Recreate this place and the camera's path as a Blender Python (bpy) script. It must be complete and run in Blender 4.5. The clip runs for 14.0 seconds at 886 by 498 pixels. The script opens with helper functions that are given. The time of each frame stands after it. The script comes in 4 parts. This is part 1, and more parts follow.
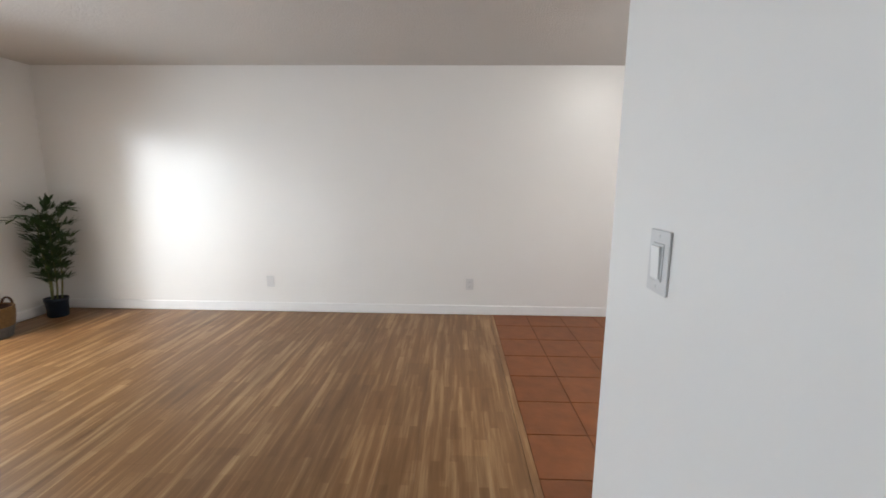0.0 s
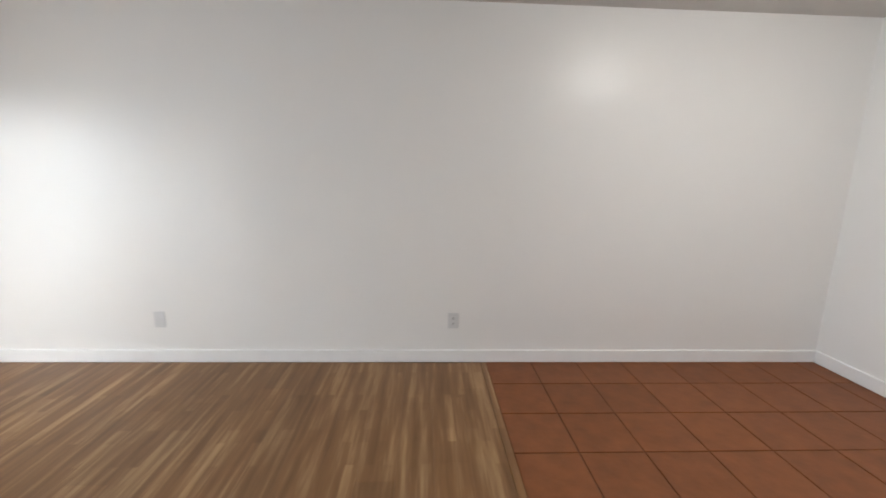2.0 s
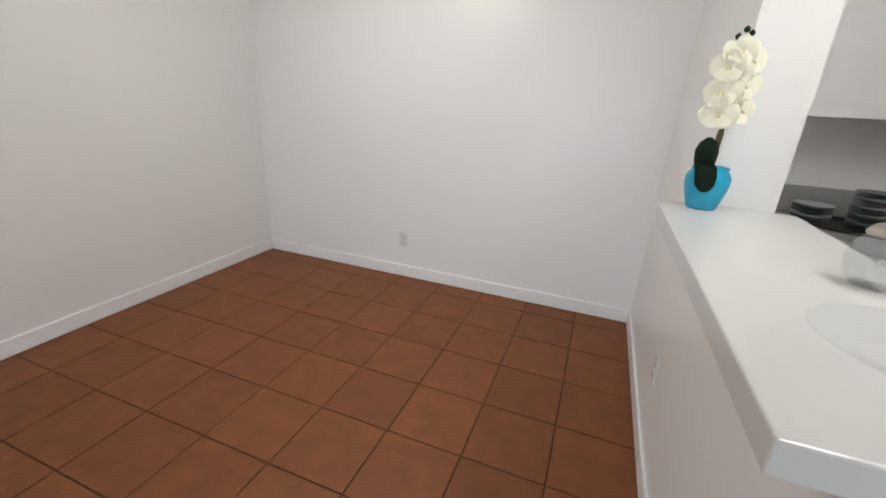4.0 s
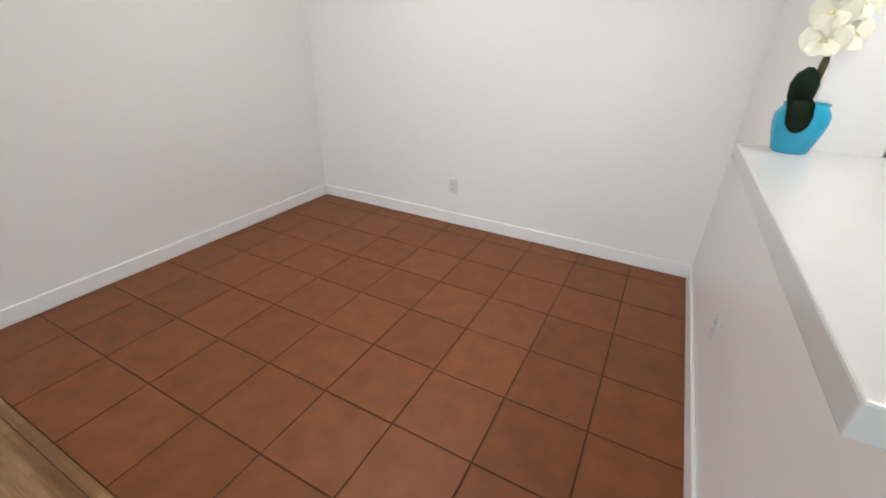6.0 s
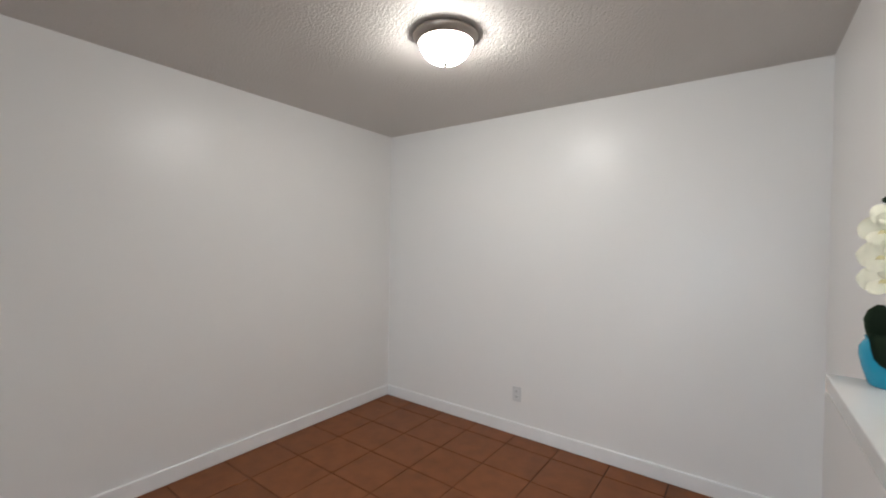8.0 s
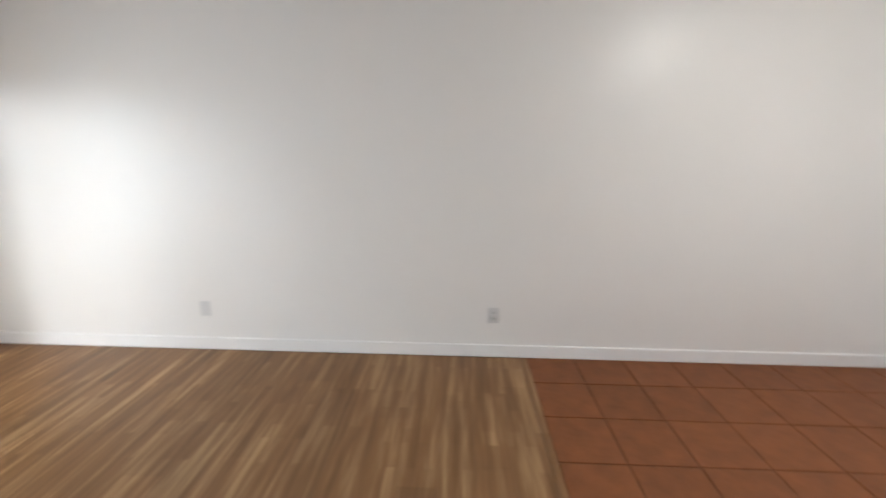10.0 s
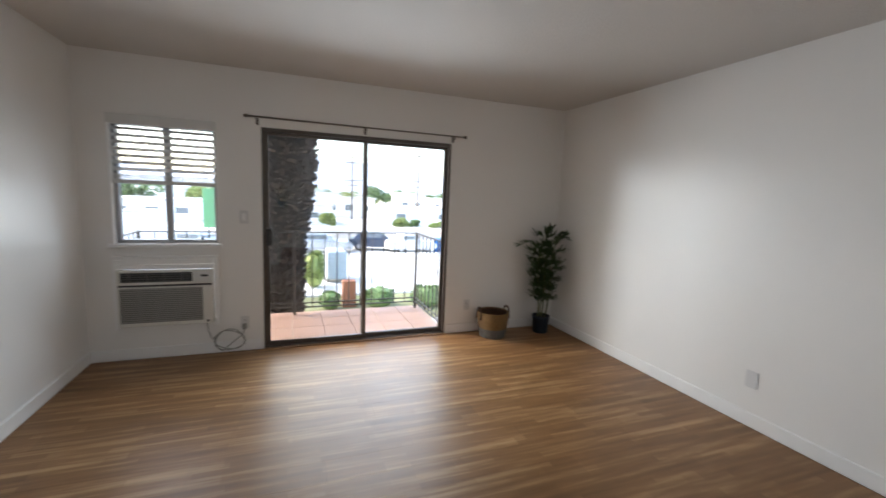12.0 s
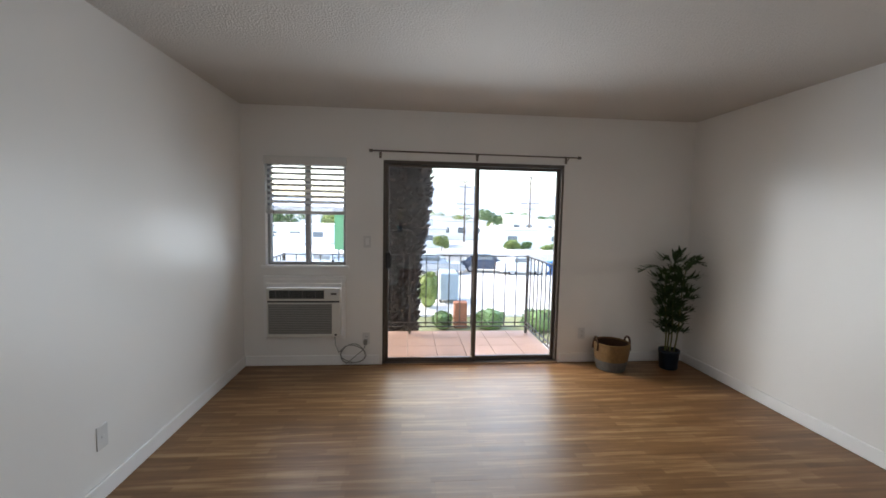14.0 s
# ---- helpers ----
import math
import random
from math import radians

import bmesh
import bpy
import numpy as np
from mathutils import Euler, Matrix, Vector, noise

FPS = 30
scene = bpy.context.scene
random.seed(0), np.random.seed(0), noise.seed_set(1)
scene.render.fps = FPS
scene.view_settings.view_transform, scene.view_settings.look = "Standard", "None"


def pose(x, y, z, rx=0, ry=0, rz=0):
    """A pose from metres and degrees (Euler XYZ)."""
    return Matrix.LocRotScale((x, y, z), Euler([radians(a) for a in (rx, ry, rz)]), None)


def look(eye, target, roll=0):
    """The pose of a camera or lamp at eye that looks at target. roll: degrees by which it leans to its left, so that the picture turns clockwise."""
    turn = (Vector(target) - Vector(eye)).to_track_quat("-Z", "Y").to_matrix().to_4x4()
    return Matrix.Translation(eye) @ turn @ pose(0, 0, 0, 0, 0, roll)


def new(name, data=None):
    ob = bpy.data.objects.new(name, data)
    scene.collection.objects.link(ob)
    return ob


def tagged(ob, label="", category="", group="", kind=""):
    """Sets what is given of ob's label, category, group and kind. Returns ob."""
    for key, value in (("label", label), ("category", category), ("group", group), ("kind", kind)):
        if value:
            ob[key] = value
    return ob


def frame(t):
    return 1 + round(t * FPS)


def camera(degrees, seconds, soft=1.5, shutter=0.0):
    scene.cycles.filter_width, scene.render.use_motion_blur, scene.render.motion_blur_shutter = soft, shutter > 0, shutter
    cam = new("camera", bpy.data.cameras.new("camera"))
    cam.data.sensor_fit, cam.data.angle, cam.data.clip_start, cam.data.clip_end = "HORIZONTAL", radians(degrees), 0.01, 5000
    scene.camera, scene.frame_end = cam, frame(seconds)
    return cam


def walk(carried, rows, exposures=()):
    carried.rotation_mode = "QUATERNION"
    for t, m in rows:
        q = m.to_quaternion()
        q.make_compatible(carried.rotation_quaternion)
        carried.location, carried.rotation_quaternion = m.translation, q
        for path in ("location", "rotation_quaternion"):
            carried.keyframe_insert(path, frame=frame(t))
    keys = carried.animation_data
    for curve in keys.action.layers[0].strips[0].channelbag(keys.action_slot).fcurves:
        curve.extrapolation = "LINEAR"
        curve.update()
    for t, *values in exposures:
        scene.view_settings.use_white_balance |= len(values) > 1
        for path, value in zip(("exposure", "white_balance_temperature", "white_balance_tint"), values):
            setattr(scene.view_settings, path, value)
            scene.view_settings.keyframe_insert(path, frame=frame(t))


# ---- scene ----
cam = camera(94.4, 14.0, 1.6, 0.4)
EXPOSURES = [(0.0, 3.7), (0.9, 3.65), (2.0, 3.62), (2.7, 3.72), (3.2, 3.45), (5.5, 3.55), (6.0, 3.7), (6.5, 3.45), (7.2, 2.98), (9.5, 3.75), (10.5, 3.5), (11.0, 3.15), (11.5, 3.05), (12.5, 2.95), (13.5, 3.0), (14.0, 2.76)]
PATH = [
    (0, (4.289, -4.235, 1.415), (4.233, -2.262, 1.084), 0.5),
    (0.5, (4.272, -4.009, 1.422), (4.268, -2.039, 1.081), 0.3),
    (1, (4.281, -3.596, 1.443), (4.144, -1.627, 1.119), 0.2),
    (1.5, (4.217, -3.203, 1.433), (4.166, -1.231, 1.102), 1.0),
    (2, (4.233, -2.916, 1.438), (4.323, -0.954, 1.06), 1.2),
    (2.5, (4.328, -2.818, 1.444), (4.996, -0.976, 1.041), 1.4),
    (3, (4.435, -2.829, 1.463), (6.026, -1.696, 1.034), 0.8),
    (3.2, (4.447, -2.823, 1.453), (6.231, -2.036, 1.008), 0.8),
    (5.5, (4.469, -2.796, 1.403), (6.078, -2.066, 0.467), 2.1),
    (6, (4.472, -2.799, 1.398), (6.049, -1.98, 0.48), 1.5),
    (6.5, (4.463, -2.811, 1.462), (6.148, -1.841, 0.995), 0.3),
    (7, (4.438, -2.843, 1.512), (6.137, -1.789, 1.558), -0.2),
    (7.2, (4.42, -2.836, 1.516), (6.113, -1.78, 1.643), -0.3),
    (9.3, (4.371, -2.759, 1.454), (5.259, -1.033, 0.971), -0.6),
    (9.5, (4.339, -2.757, 1.456), (4.955, -0.913, 0.986), -0.4),
    (10, (4.181, -2.782, 1.543), (4.113, -0.847, 1.041), 0.6),
    (10.5, (4.103, -2.85, 1.478), (3.35, -1.05, 1.037), 0.9),
    (11, (4.087, -2.911, 1.441), (2.788, -1.435, 1.074), 1.3),
    (11.5, (4.083, -2.929, 1.477), (2.421, -1.861, 1.163), 1.7),
    (12, (4.08, -2.979, 1.495), (2.224, -2.277, 1.241), 2.3),
    (12.5, (4.091, -3.005, 1.491), (2.14, -2.607, 1.298), 2.6),
    (13, (4.09, -2.987, 1.508), (2.107, -2.78, 1.352), 2.2),
    (13.5, (4.094, -2.979, 1.52), (2.107, -2.81, 1.371), 1.5),
    (14, (4.087, -2.974, 1.512), (2.101, -2.796, 1.349), 1.1),
]
walk(cam, [(t, look(eye, target, roll)) for t, eye, target, roll in PATH], EXPOSURES)

# ---- light ----
world = bpy.data.worlds.new("overcast_sky")
scene.world = world
world.use_nodes = True
wn = world.node_tree.nodes
sky = wn.new("ShaderNodeTexSky")
sky.sky_type = "NISHITA"
sky.sun_disc = False
sky.sun_elevation = radians(38)
sky.sun_rotation = radians(204)
sky.air_density = 1.0
sky.dust_density = 3.0
sky.ozone_density = 1.0
wn["Background"].inputs[1].default_value = 0.15
world.node_tree.links.new(sky.outputs[0], wn["Background"].inputs[0])
sun = new("sun", bpy.data.lights.new("sun", "SUN"))
sun.data.energy = 0.085
sun.data.angle = radians(10)
sun.data.color = (0.84, 0.93, 1.0)
sun.matrix_world = look((0, 0, 0), (0.67, 1.0, -0.085))

for name, y, z, wy, wz, watts in (("door_daylight", -2.297, 1.04, 1.70, 1.80, 4.4), ("window_daylight", -3.947, 1.26, 0.70, 0.46, 0.32)):
    lamp = new(name, bpy.data.lights.new(name, "AREA"))
    lamp.data.shape, lamp.data.size, lamp.data.size_y = "RECTANGLE", wy, wz
    lamp.data.energy, lamp.data.color = watts, (0.82, 0.925, 1.0)
    lamp.data.spread = radians(152)
    lamp.matrix_world = Matrix.Translation((0.20, y, z)) @ pose(0, 0, 0, 0, 11, 0) @ Matrix(((0, 0, -1, 0), (-1, 0, 0, 0), (0, 1, 0, 0), (0, 0, 0, 1)))


# ---- materials ----
def mat(name, color, rough=0.5, metal=0.0, vary=0.06, scale=6.0, bump=0.0, bump_scale=200.0, spec=0.5, per_object=0.0, relief=0.004):
    """Base colour with broad mottling, a finer grain and relief."""
    m = bpy.data.materials.new(name)
    m.use_nodes = True
    nt = m.node_tree
    n, l = nt.nodes, nt.links
    b = n["Principled BSDF"]
    b.inputs["Roughness"].default_value = rough
    b.inputs["Metallic"].default_value = metal
    b.inputs["Specular IOR Level"].default_value = spec
    geo = n.new("ShaderNodeNewGeometry")
    n1 = n.new("ShaderNodeTexNoise")
    n1.inputs["Scale"].default_value = scale
    n1.inputs["Detail"].default_value = 6
    l.new(geo.outputs["Position"], n1.inputs["Vector"])
    hsv = n.new("ShaderNodeHueSaturation")
    hsv.inputs["Color"].default_value = (*color, 1)
    mr = n.new("ShaderNodeMapRange")
    mr.inputs[3].default_value = 1 - vary * 2
    mr.inputs[4].default_value = 1 + vary * 2
    l.new(n1.outputs[0], mr.inputs[0])
    value = mr.outputs[0]
    if per_object:
        oi = n.new("ShaderNodeObjectInfo")
        mo = n.new("ShaderNodeMapRange")
        mo.inputs[3].default_value = 1 - per_object
        mo.inputs[4].default_value = 1 + per_object
        l.new(oi.outputs["Random"], mo.inputs[0])
        mul = n.new("ShaderNodeMath")
        mul.operation = "MULTIPLY"
        l.new(value, mul.inputs[0])
        l.new(mo.outputs[0], mul.inputs[1])
        value = mul.outputs[0]
    l.new(value, hsv.inputs["Value"])
    l.new(hsv.outputs[0], b.inputs["Base Color"])
    if bump:
        n2 = n.new("ShaderNodeTexNoise")
        n2.inputs["Scale"].default_value = bump_scale
        n2.inputs["Detail"].default_value = 4
        l.new(geo.outputs["Position"], n2.inputs["Vector"])
        bp = n.new("ShaderNodeBump")
        bp.inputs["Strength"].default_value = bump
        bp.inputs["Distance"].default_value = relief
        l.new(n2.outputs[0], bp.inputs["Height"])
        l.new(bp.outputs[0], b.inputs["Normal"])
    return m


def wood_floor_mat():
    """Strip laminate: narrow staves of mixed brown along y, with fine grain."""
    m = bpy.data.materials.new("strip_laminate")
    m.use_nodes = True
    nt = m.node_tree
    n, l = nt.nodes, nt.links
    b = n["Principled BSDF"]
    b.inputs["Specular IOR Level"].default_value = 0.38
    geo = n.new("ShaderNodeNewGeometry")
    sep = n.new("ShaderNodeSeparateXYZ")
    l.new(geo.outputs["Position"], sep.inputs[0])
    com = n.new("ShaderNodeCombineXYZ")
    l.new(sep.outputs[1], com.inputs[0])
    l.new(sep.outputs[0], com.inputs[1])
    def staves(width, height, offset):
        br = n.new("ShaderNodeTexBrick")
        br.inputs["Color1"].default_value = (0, 0, 0, 1)
        br.inputs["Color2"].default_value = (1, 1, 1, 1)
        br.inputs["Mortar"].default_value = (0.5, 0.5, 0.5, 1)
        br.inputs["Scale"].default_value = 1
        br.inputs["Mortar Size"].default_value = 0
        br.inputs["Brick Width"].default_value = width
        br.inputs["Row Height"].default_value = height
        br.offset = offset
        l.new(com.outputs[0], br.inputs["Vector"])
        return br.outputs["Color"]
    def streak(sx, sy, detail):
        mp = n.new("ShaderNodeMapping")
        mp.inputs["Scale"].default_value = (sx, sy, 1)
        l.new(geo.outputs["Position"], mp.inputs[0])
        nz = n.new("ShaderNodeTexNoise")
        nz.inputs["Scale"].default_value = 1
        nz.inputs["Detail"].default_value = detail
        l.new(mp.outputs[0], nz.inputs["Vector"])
        return nz.outputs[0]
    def mix(a, c, f):
        x = n.new("ShaderNodeMix")
        x.inputs[0].default_value = f
        l.new(a, x.inputs[2])
        l.new(c, x.inputs[3])
        return x.outputs[0]
    v = mix(staves(0.47, 0.047, 0.37), staves(0.83, 0.0735, 0.61), 0.4)
    v = mix(v, streak(24, 1.5, 7), 0.76)
    v = mix(v, streak(150, 6, 3), 0.16)
    ramp = n.new("ShaderNodeValToRGB")
    e = ramp.color_ramp.elements
    e[0].position, e[0].color = 0.30, (0.150, 0.072, 0.026, 1)
    e[1].position, e[1].color = 0.70, (0.44, 0.272, 0.132, 1)
    mid = ramp.color_ramp.elements.new(0.5)
    mid.color = (0.232, 0.116, 0.045, 1)
    l.new(v, ramp.inputs[0])
    oi = n.new("ShaderNodeObjectInfo")
    mo = n.new("ShaderNodeMapRange")
    mo.inputs[3].default_value, mo.inputs[4].default_value = 0.9, 1.1
    l.new(oi.outputs["Random"], mo.inputs[0])
    hs = n.new("ShaderNodeHueSaturation")
    l.new(ramp.outputs[0], hs.inputs["Color"])
    l.new(mo.outputs[0], hs.inputs["Value"])
    l.new(hs.outputs[0], b.inputs["Base Color"])
    rr = n.new("ShaderNodeMapRange")
    rr.inputs[3].default_value, rr.inputs[4].default_value = 0.34, 0.47
    l.new(streak(3, 2, 4), rr.inputs[0])
    l.new(rr.outputs[0], b.inputs["Roughness"])
    bp = n.new("ShaderNodeBump")
    bp.inputs["Strength"].default_value = 0.12
    bp.inputs["Distance"].default_value = 0.002
    l.new(v, bp.inputs["Height"])
    l.new(bp.outputs[0], b.inputs["Normal"])
    return m


def glass_mat(name, color=(1, 1, 1), rough=0.0):
    m = bpy.data.materials.new(name)
    m.use_nodes = True
    b = m.node_tree.nodes["Principled BSDF"]
    b.inputs["Base Color"].default_value = (*color, 1)
    b.inputs["Transmission Weight"].default_value = 1
    b.inputs["Roughness"].default_value = rough
    b.inputs["IOR"].default_value = 1.45
    return m


def glow_mat(name, color, strength):
    m = bpy.data.materials.new(name)
    m.use_nodes = True
    b = m.node_tree.nodes["Principled BSDF"]
    b.inputs["Base Color"].default_value = (0.9, 0.9, 0.88, 1)
    b.inputs["Emission Color"].default_value = (*color, 1)
    b.inputs["Emission Strength"].default_value = strength
    return m


M_WALL = mat("satin_white_paint", (0.85, 0.84, 0.825), 0.36, vary=0.012, scale=1.2, bump=0.08, bump_scale=55)
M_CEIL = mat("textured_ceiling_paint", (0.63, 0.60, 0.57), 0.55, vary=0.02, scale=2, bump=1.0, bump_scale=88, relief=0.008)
M_TRIM = mat("semi_gloss_white_trim", (0.87, 0.87, 0.87), 0.3, vary=0.02, scale=9)
M_WOOD = wood_floor_mat()
M_TILE = mat("terracotta_tile", (0.216, 0.071, 0.0215), 0.5, vary=0.17, scale=9.0, bump=0.25, bump_scale=28, spec=0.35, per_object=0.06)
M_GROUT = mat("dark_grout", (0.095, 0.040, 0.021), 0.9, vary=0.1)
M_STRIP = mat("oak_transition_strip", (0.25, 0.14, 0.07), 0.4, vary=0.12, scale=30)
M_BRONZE = mat("taupe_bronze_aluminium", (0.10, 0.086, 0.075), 0.42, metal=0.5, vary=0.05, scale=12)
M_ALU = mat("mill_aluminium", (0.36, 0.36, 0.36), 0.4, metal=0.7, vary=0.04)
M_GLASS = glass_mat("window_glass", (0.96, 0.98, 0.97))
M_CLEAR = mat("thin_clear_glass", (0.55, 0.6, 0.6), 0.06, vary=0.01)
M_CLEAR.node_tree.nodes["Principled BSDF"].inputs["Alpha"].default_value = 0.16
M_PLASTIC = mat("white_plastic", (0.70, 0.70, 0.69), 0.35, vary=0.015)
M_ACWHITE = mat("off_white_plastic", (0.72, 0.71, 0.67), 0.45, vary=0.02)
# white plates greyed a little to stand out from the wall
M_PLATE = mat("greyed_white_plate_plastic", (0.70, 0.70, 0.70), 0.35, vary=0.015)
M_DARK = mat("black_plastic", (0.02, 0.02, 0.02), 0.45, vary=0.1)
M_ACGREY = mat("grey_grille_plastic", (0.13, 0.13, 0.125), 0.5, vary=0.05)
M_ACSLAT = mat("beige_grey_slat_plastic", (0.34, 0.33, 0.315), 0.5, vary=0.05)
M_CABLE = mat("grey_cable_jacket", (0.30, 0.30, 0.28), 0.5, vary=0.05)
M_NICKEL = mat("brushed_nickel", (0.42, 0.38, 0.34), 0.35, metal=0.9, vary=0.05, scale=40)
M_ROD = mat("dark_brushed_metal", (0.15, 0.13, 0.115), 0.4, metal=0.6, vary=0.05, scale=40)
M_DOME = glow_mat("lit_opal_glass", (1.0, 0.98, 0.94), 8.3)
M_KITCHEN = glow_mat("lit_kitchen_diffuser", (1.0, 0.98, 0.95), 2.6)
M_QUARTZ = mat("white_quartz", (0.66, 0.66, 0.65), 0.25, vary=0.015, scale=14)
M_TURQ = mat("turquoise_glaze", (0.02, 0.36, 0.55), 0.14, vary=0.05, scale=14)
M_PETAL = mat("cream_silk_petal", (0.88, 0.86, 0.70), 0.6, vary=0.05, scale=40)
M_PETALC = mat("yellow_petal_centre", (0.58, 0.52, 0.28), 0.6, vary=0.2, scale=60)
M_OLEAF = mat("dark_orchid_leaf", (0.008, 0.024, 0.008), 0.55, vary=0.2, scale=20, spec=0.25)
M_OSTEM = mat("brown_green_stem", (0.08, 0.065, 0.03), 0.6, vary=0.2, scale=30)
M_LEAF = mat("palm_leaflet", (0.030, 0.070, 0.016), 0.5, vary=0.3, scale=14)
M_CANE = mat("green_cane", (0.16, 0.17, 0.06), 0.5, vary=0.25, scale=25)
M_POT = mat("navy_glazed_pot", (0.014, 0.022, 0.036), 0.45, vary=0.2, scale=20, spec=0.3)
M_SOIL = mat("potting_soil", (0.03, 0.02, 0.013), 0.95, vary=0.3, scale=60, bump=0.6)
M_STRAW = mat("tan_seagrass", (0.215, 0.125, 0.046), 0.8, vary=0.2, scale=40, bump=0.6, bump_scale=120)
M_STRAWG = mat("grey_dyed_seagrass", (0.125, 0.12, 0.11), 0.8, vary=0.2, scale=40, bump=0.6, bump_scale=120)
M_STRAWD = mat("brown_basket_lining", (0.065, 0.030, 0.017), 0.9, vary=0.2, scale=40)
M_TEAL = mat("dark_teal_stoneware", (0.02, 0.06, 0.06), 0.25, vary=0.1, scale=20)
M_TEALW = mat("pale_stoneware_rim", (0.42, 0.50, 0.48), 0.3, vary=0.05)
M_GREYSTONE = mat("grey_stone_backsplash", (0.36, 0.36, 0.35), 0.4, vary=0.08, scale=20)
M_IRON = mat("dark_painted_iron", (0.055, 0.05, 0.048), 0.5, metal=0.3, vary=0.1)
M_BTILE = mat("pink_balcony_tile", (0.45, 0.285, 0.215), 0.55, vary=0.06, scale=5, per_object=0.05)
M_STUCCO = mat("cream_stucco", (0.66, 0.63, 0.57), 0.9, vary=0.05, scale=3, bump=0.5, bump_scale=60)
# core bark near black: shade of the gaps between leaf bases is in its colour
M_BARK = mat("gap_shaded_palm_bark", (0.012, 0.010, 0.009), 0.95, vary=0.3, scale=7, bump=0.8, bump_scale=35)
M_BOOT = mat("weathered_palm_boot", (0.044, 0.034, 0.028), 0.9, vary=0.48, scale=30, bump=0.6, bump_scale=60)
bn = M_BOOT.node_tree
isl = bn.nodes.new("ShaderNodeNewGeometry")
mix = bn.nodes.new("ShaderNodeMix")
mix.data_type, mix.blend_type = "RGBA", "MULTIPLY"
mix.inputs[0].default_value = 1.0
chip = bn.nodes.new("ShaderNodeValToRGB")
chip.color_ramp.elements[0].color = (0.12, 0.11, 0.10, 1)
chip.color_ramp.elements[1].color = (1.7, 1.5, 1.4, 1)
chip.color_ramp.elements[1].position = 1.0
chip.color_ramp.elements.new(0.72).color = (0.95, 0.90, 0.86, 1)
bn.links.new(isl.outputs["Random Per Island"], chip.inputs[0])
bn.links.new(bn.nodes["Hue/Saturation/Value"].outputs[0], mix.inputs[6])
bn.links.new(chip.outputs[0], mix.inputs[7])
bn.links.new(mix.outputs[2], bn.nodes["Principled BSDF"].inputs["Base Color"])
M_ASPHALT = mat("pale_worn_asphalt", (0.24, 0.24, 0.235), 0.9, vary=0.1, scale=0.8, bump=0.3, bump_scale=30)
M_CONC = mat("pale_concrete", (0.62, 0.60, 0.56), 0.9, vary=0.06, scale=0.7)
M_GRASSG = mat("dry_lawn", (0.20, 0.21, 0.10), 0.95, vary=0.2, scale=1.5)
M_HEDGE = mat("clipped_hedge_leaf", (0.13, 0.21, 0.07), 0.6, vary=0.3, scale=5)
M_SHRUB = mat("yellow_green_shrub_leaf", (0.27, 0.33, 0.10), 0.6, vary=0.3, scale=5)
M_TREE = mat("tree_leaf", (0.12, 0.19, 0.07), 0.6, vary=0.35, scale=1.2)
M_TRUNK = mat("grey_brown_trunk", (0.12, 0.09, 0.06), 0.9, vary=0.2, scale=8)
M_WHITEB = mat("white_stucco_building", (0.82, 0.81, 0.79), 0.85, vary=0.04, scale=0.5)
M_ROOF = mat("pale_grey_roof", (0.60, 0.59, 0.58), 0.9, vary=0.08, scale=0.6)
M_WIN = mat("far_window_glass", (0.16, 0.18, 0.19), 0.10, vary=0.1)
M_BLUECAR = mat("dark_blue_car_paint", (0.045, 0.062, 0.10), 0.2, metal=0.3, vary=0.02)
M_SILVER = mat("silver_car_paint", (0.50, 0.53, 0.56), 0.25, metal=0.4, vary=0.02)
M_WHITECAR = mat("white_car_paint", (0.75, 0.75, 0.75), 0.22, vary=0.02)
M_TYRE = mat("black_tyre", (0.02, 0.02, 0.02), 0.8, vary=0.1)
M_RIM = mat("alloy_rim", (0.45, 0.45, 0.46), 0.3, metal=0.8)
M_BLUEBIN = mat("blue_bin_plastic", (0.02, 0.14, 0.42), 0.4, vary=0.05)
M_PALEBLUE = mat("pale_blue_tarpaulin", (0.42, 0.49, 0.53), 0.6, vary=0.08, scale=3)
M_BRICK = mat("terracotta_pillar", (0.29, 0.115, 0.06), 0.8, vary=0.1, scale=8)
M_GREENB = mat("green_board_paint", (0.10, 0.26, 0.12), 0.6, vary=0.08, scale=2)
M_POLE = mat("weathered_pole_wood", (0.16, 0.13, 0.11), 0.9, vary=0.15)
# pale blue base colour carries the distance haze over the hills
M_HILL = mat("haze_tinted_blue_hill", (0.50, 0.54, 0.58), 1.0, vary=0.08, scale=0.004)


def screen_mat():
    m = mat("grey_insect_screen", (0.012, 0.012, 0.013), 0.8, vary=0.03)
    m.node_tree.nodes["Principled BSDF"].inputs["Alpha"].default_value = 0.16
    return m


M_SCREEN = screen_mat()


# ---- builders ----
def box(bm, x0, x1, y0, y1, z0, z1, bevel=0.0, seg=2):
    r = bmesh.ops.create_cube(bm, size=1.0, matrix=Matrix.LocRotScale(
        ((x0 + x1) / 2, (y0 + y1) / 2, (z0 + z1) / 2), None, (abs(x1 - x0), abs(y1 - y0), abs(z1 - z0))))
    if bevel:
        ed = {e for v in r["verts"] for e in v.link_edges}
        bmesh.ops.bevel(bm, geom=list(ed), offset=bevel, segments=seg, affect="EDGES", profile=0.5)
    return bm


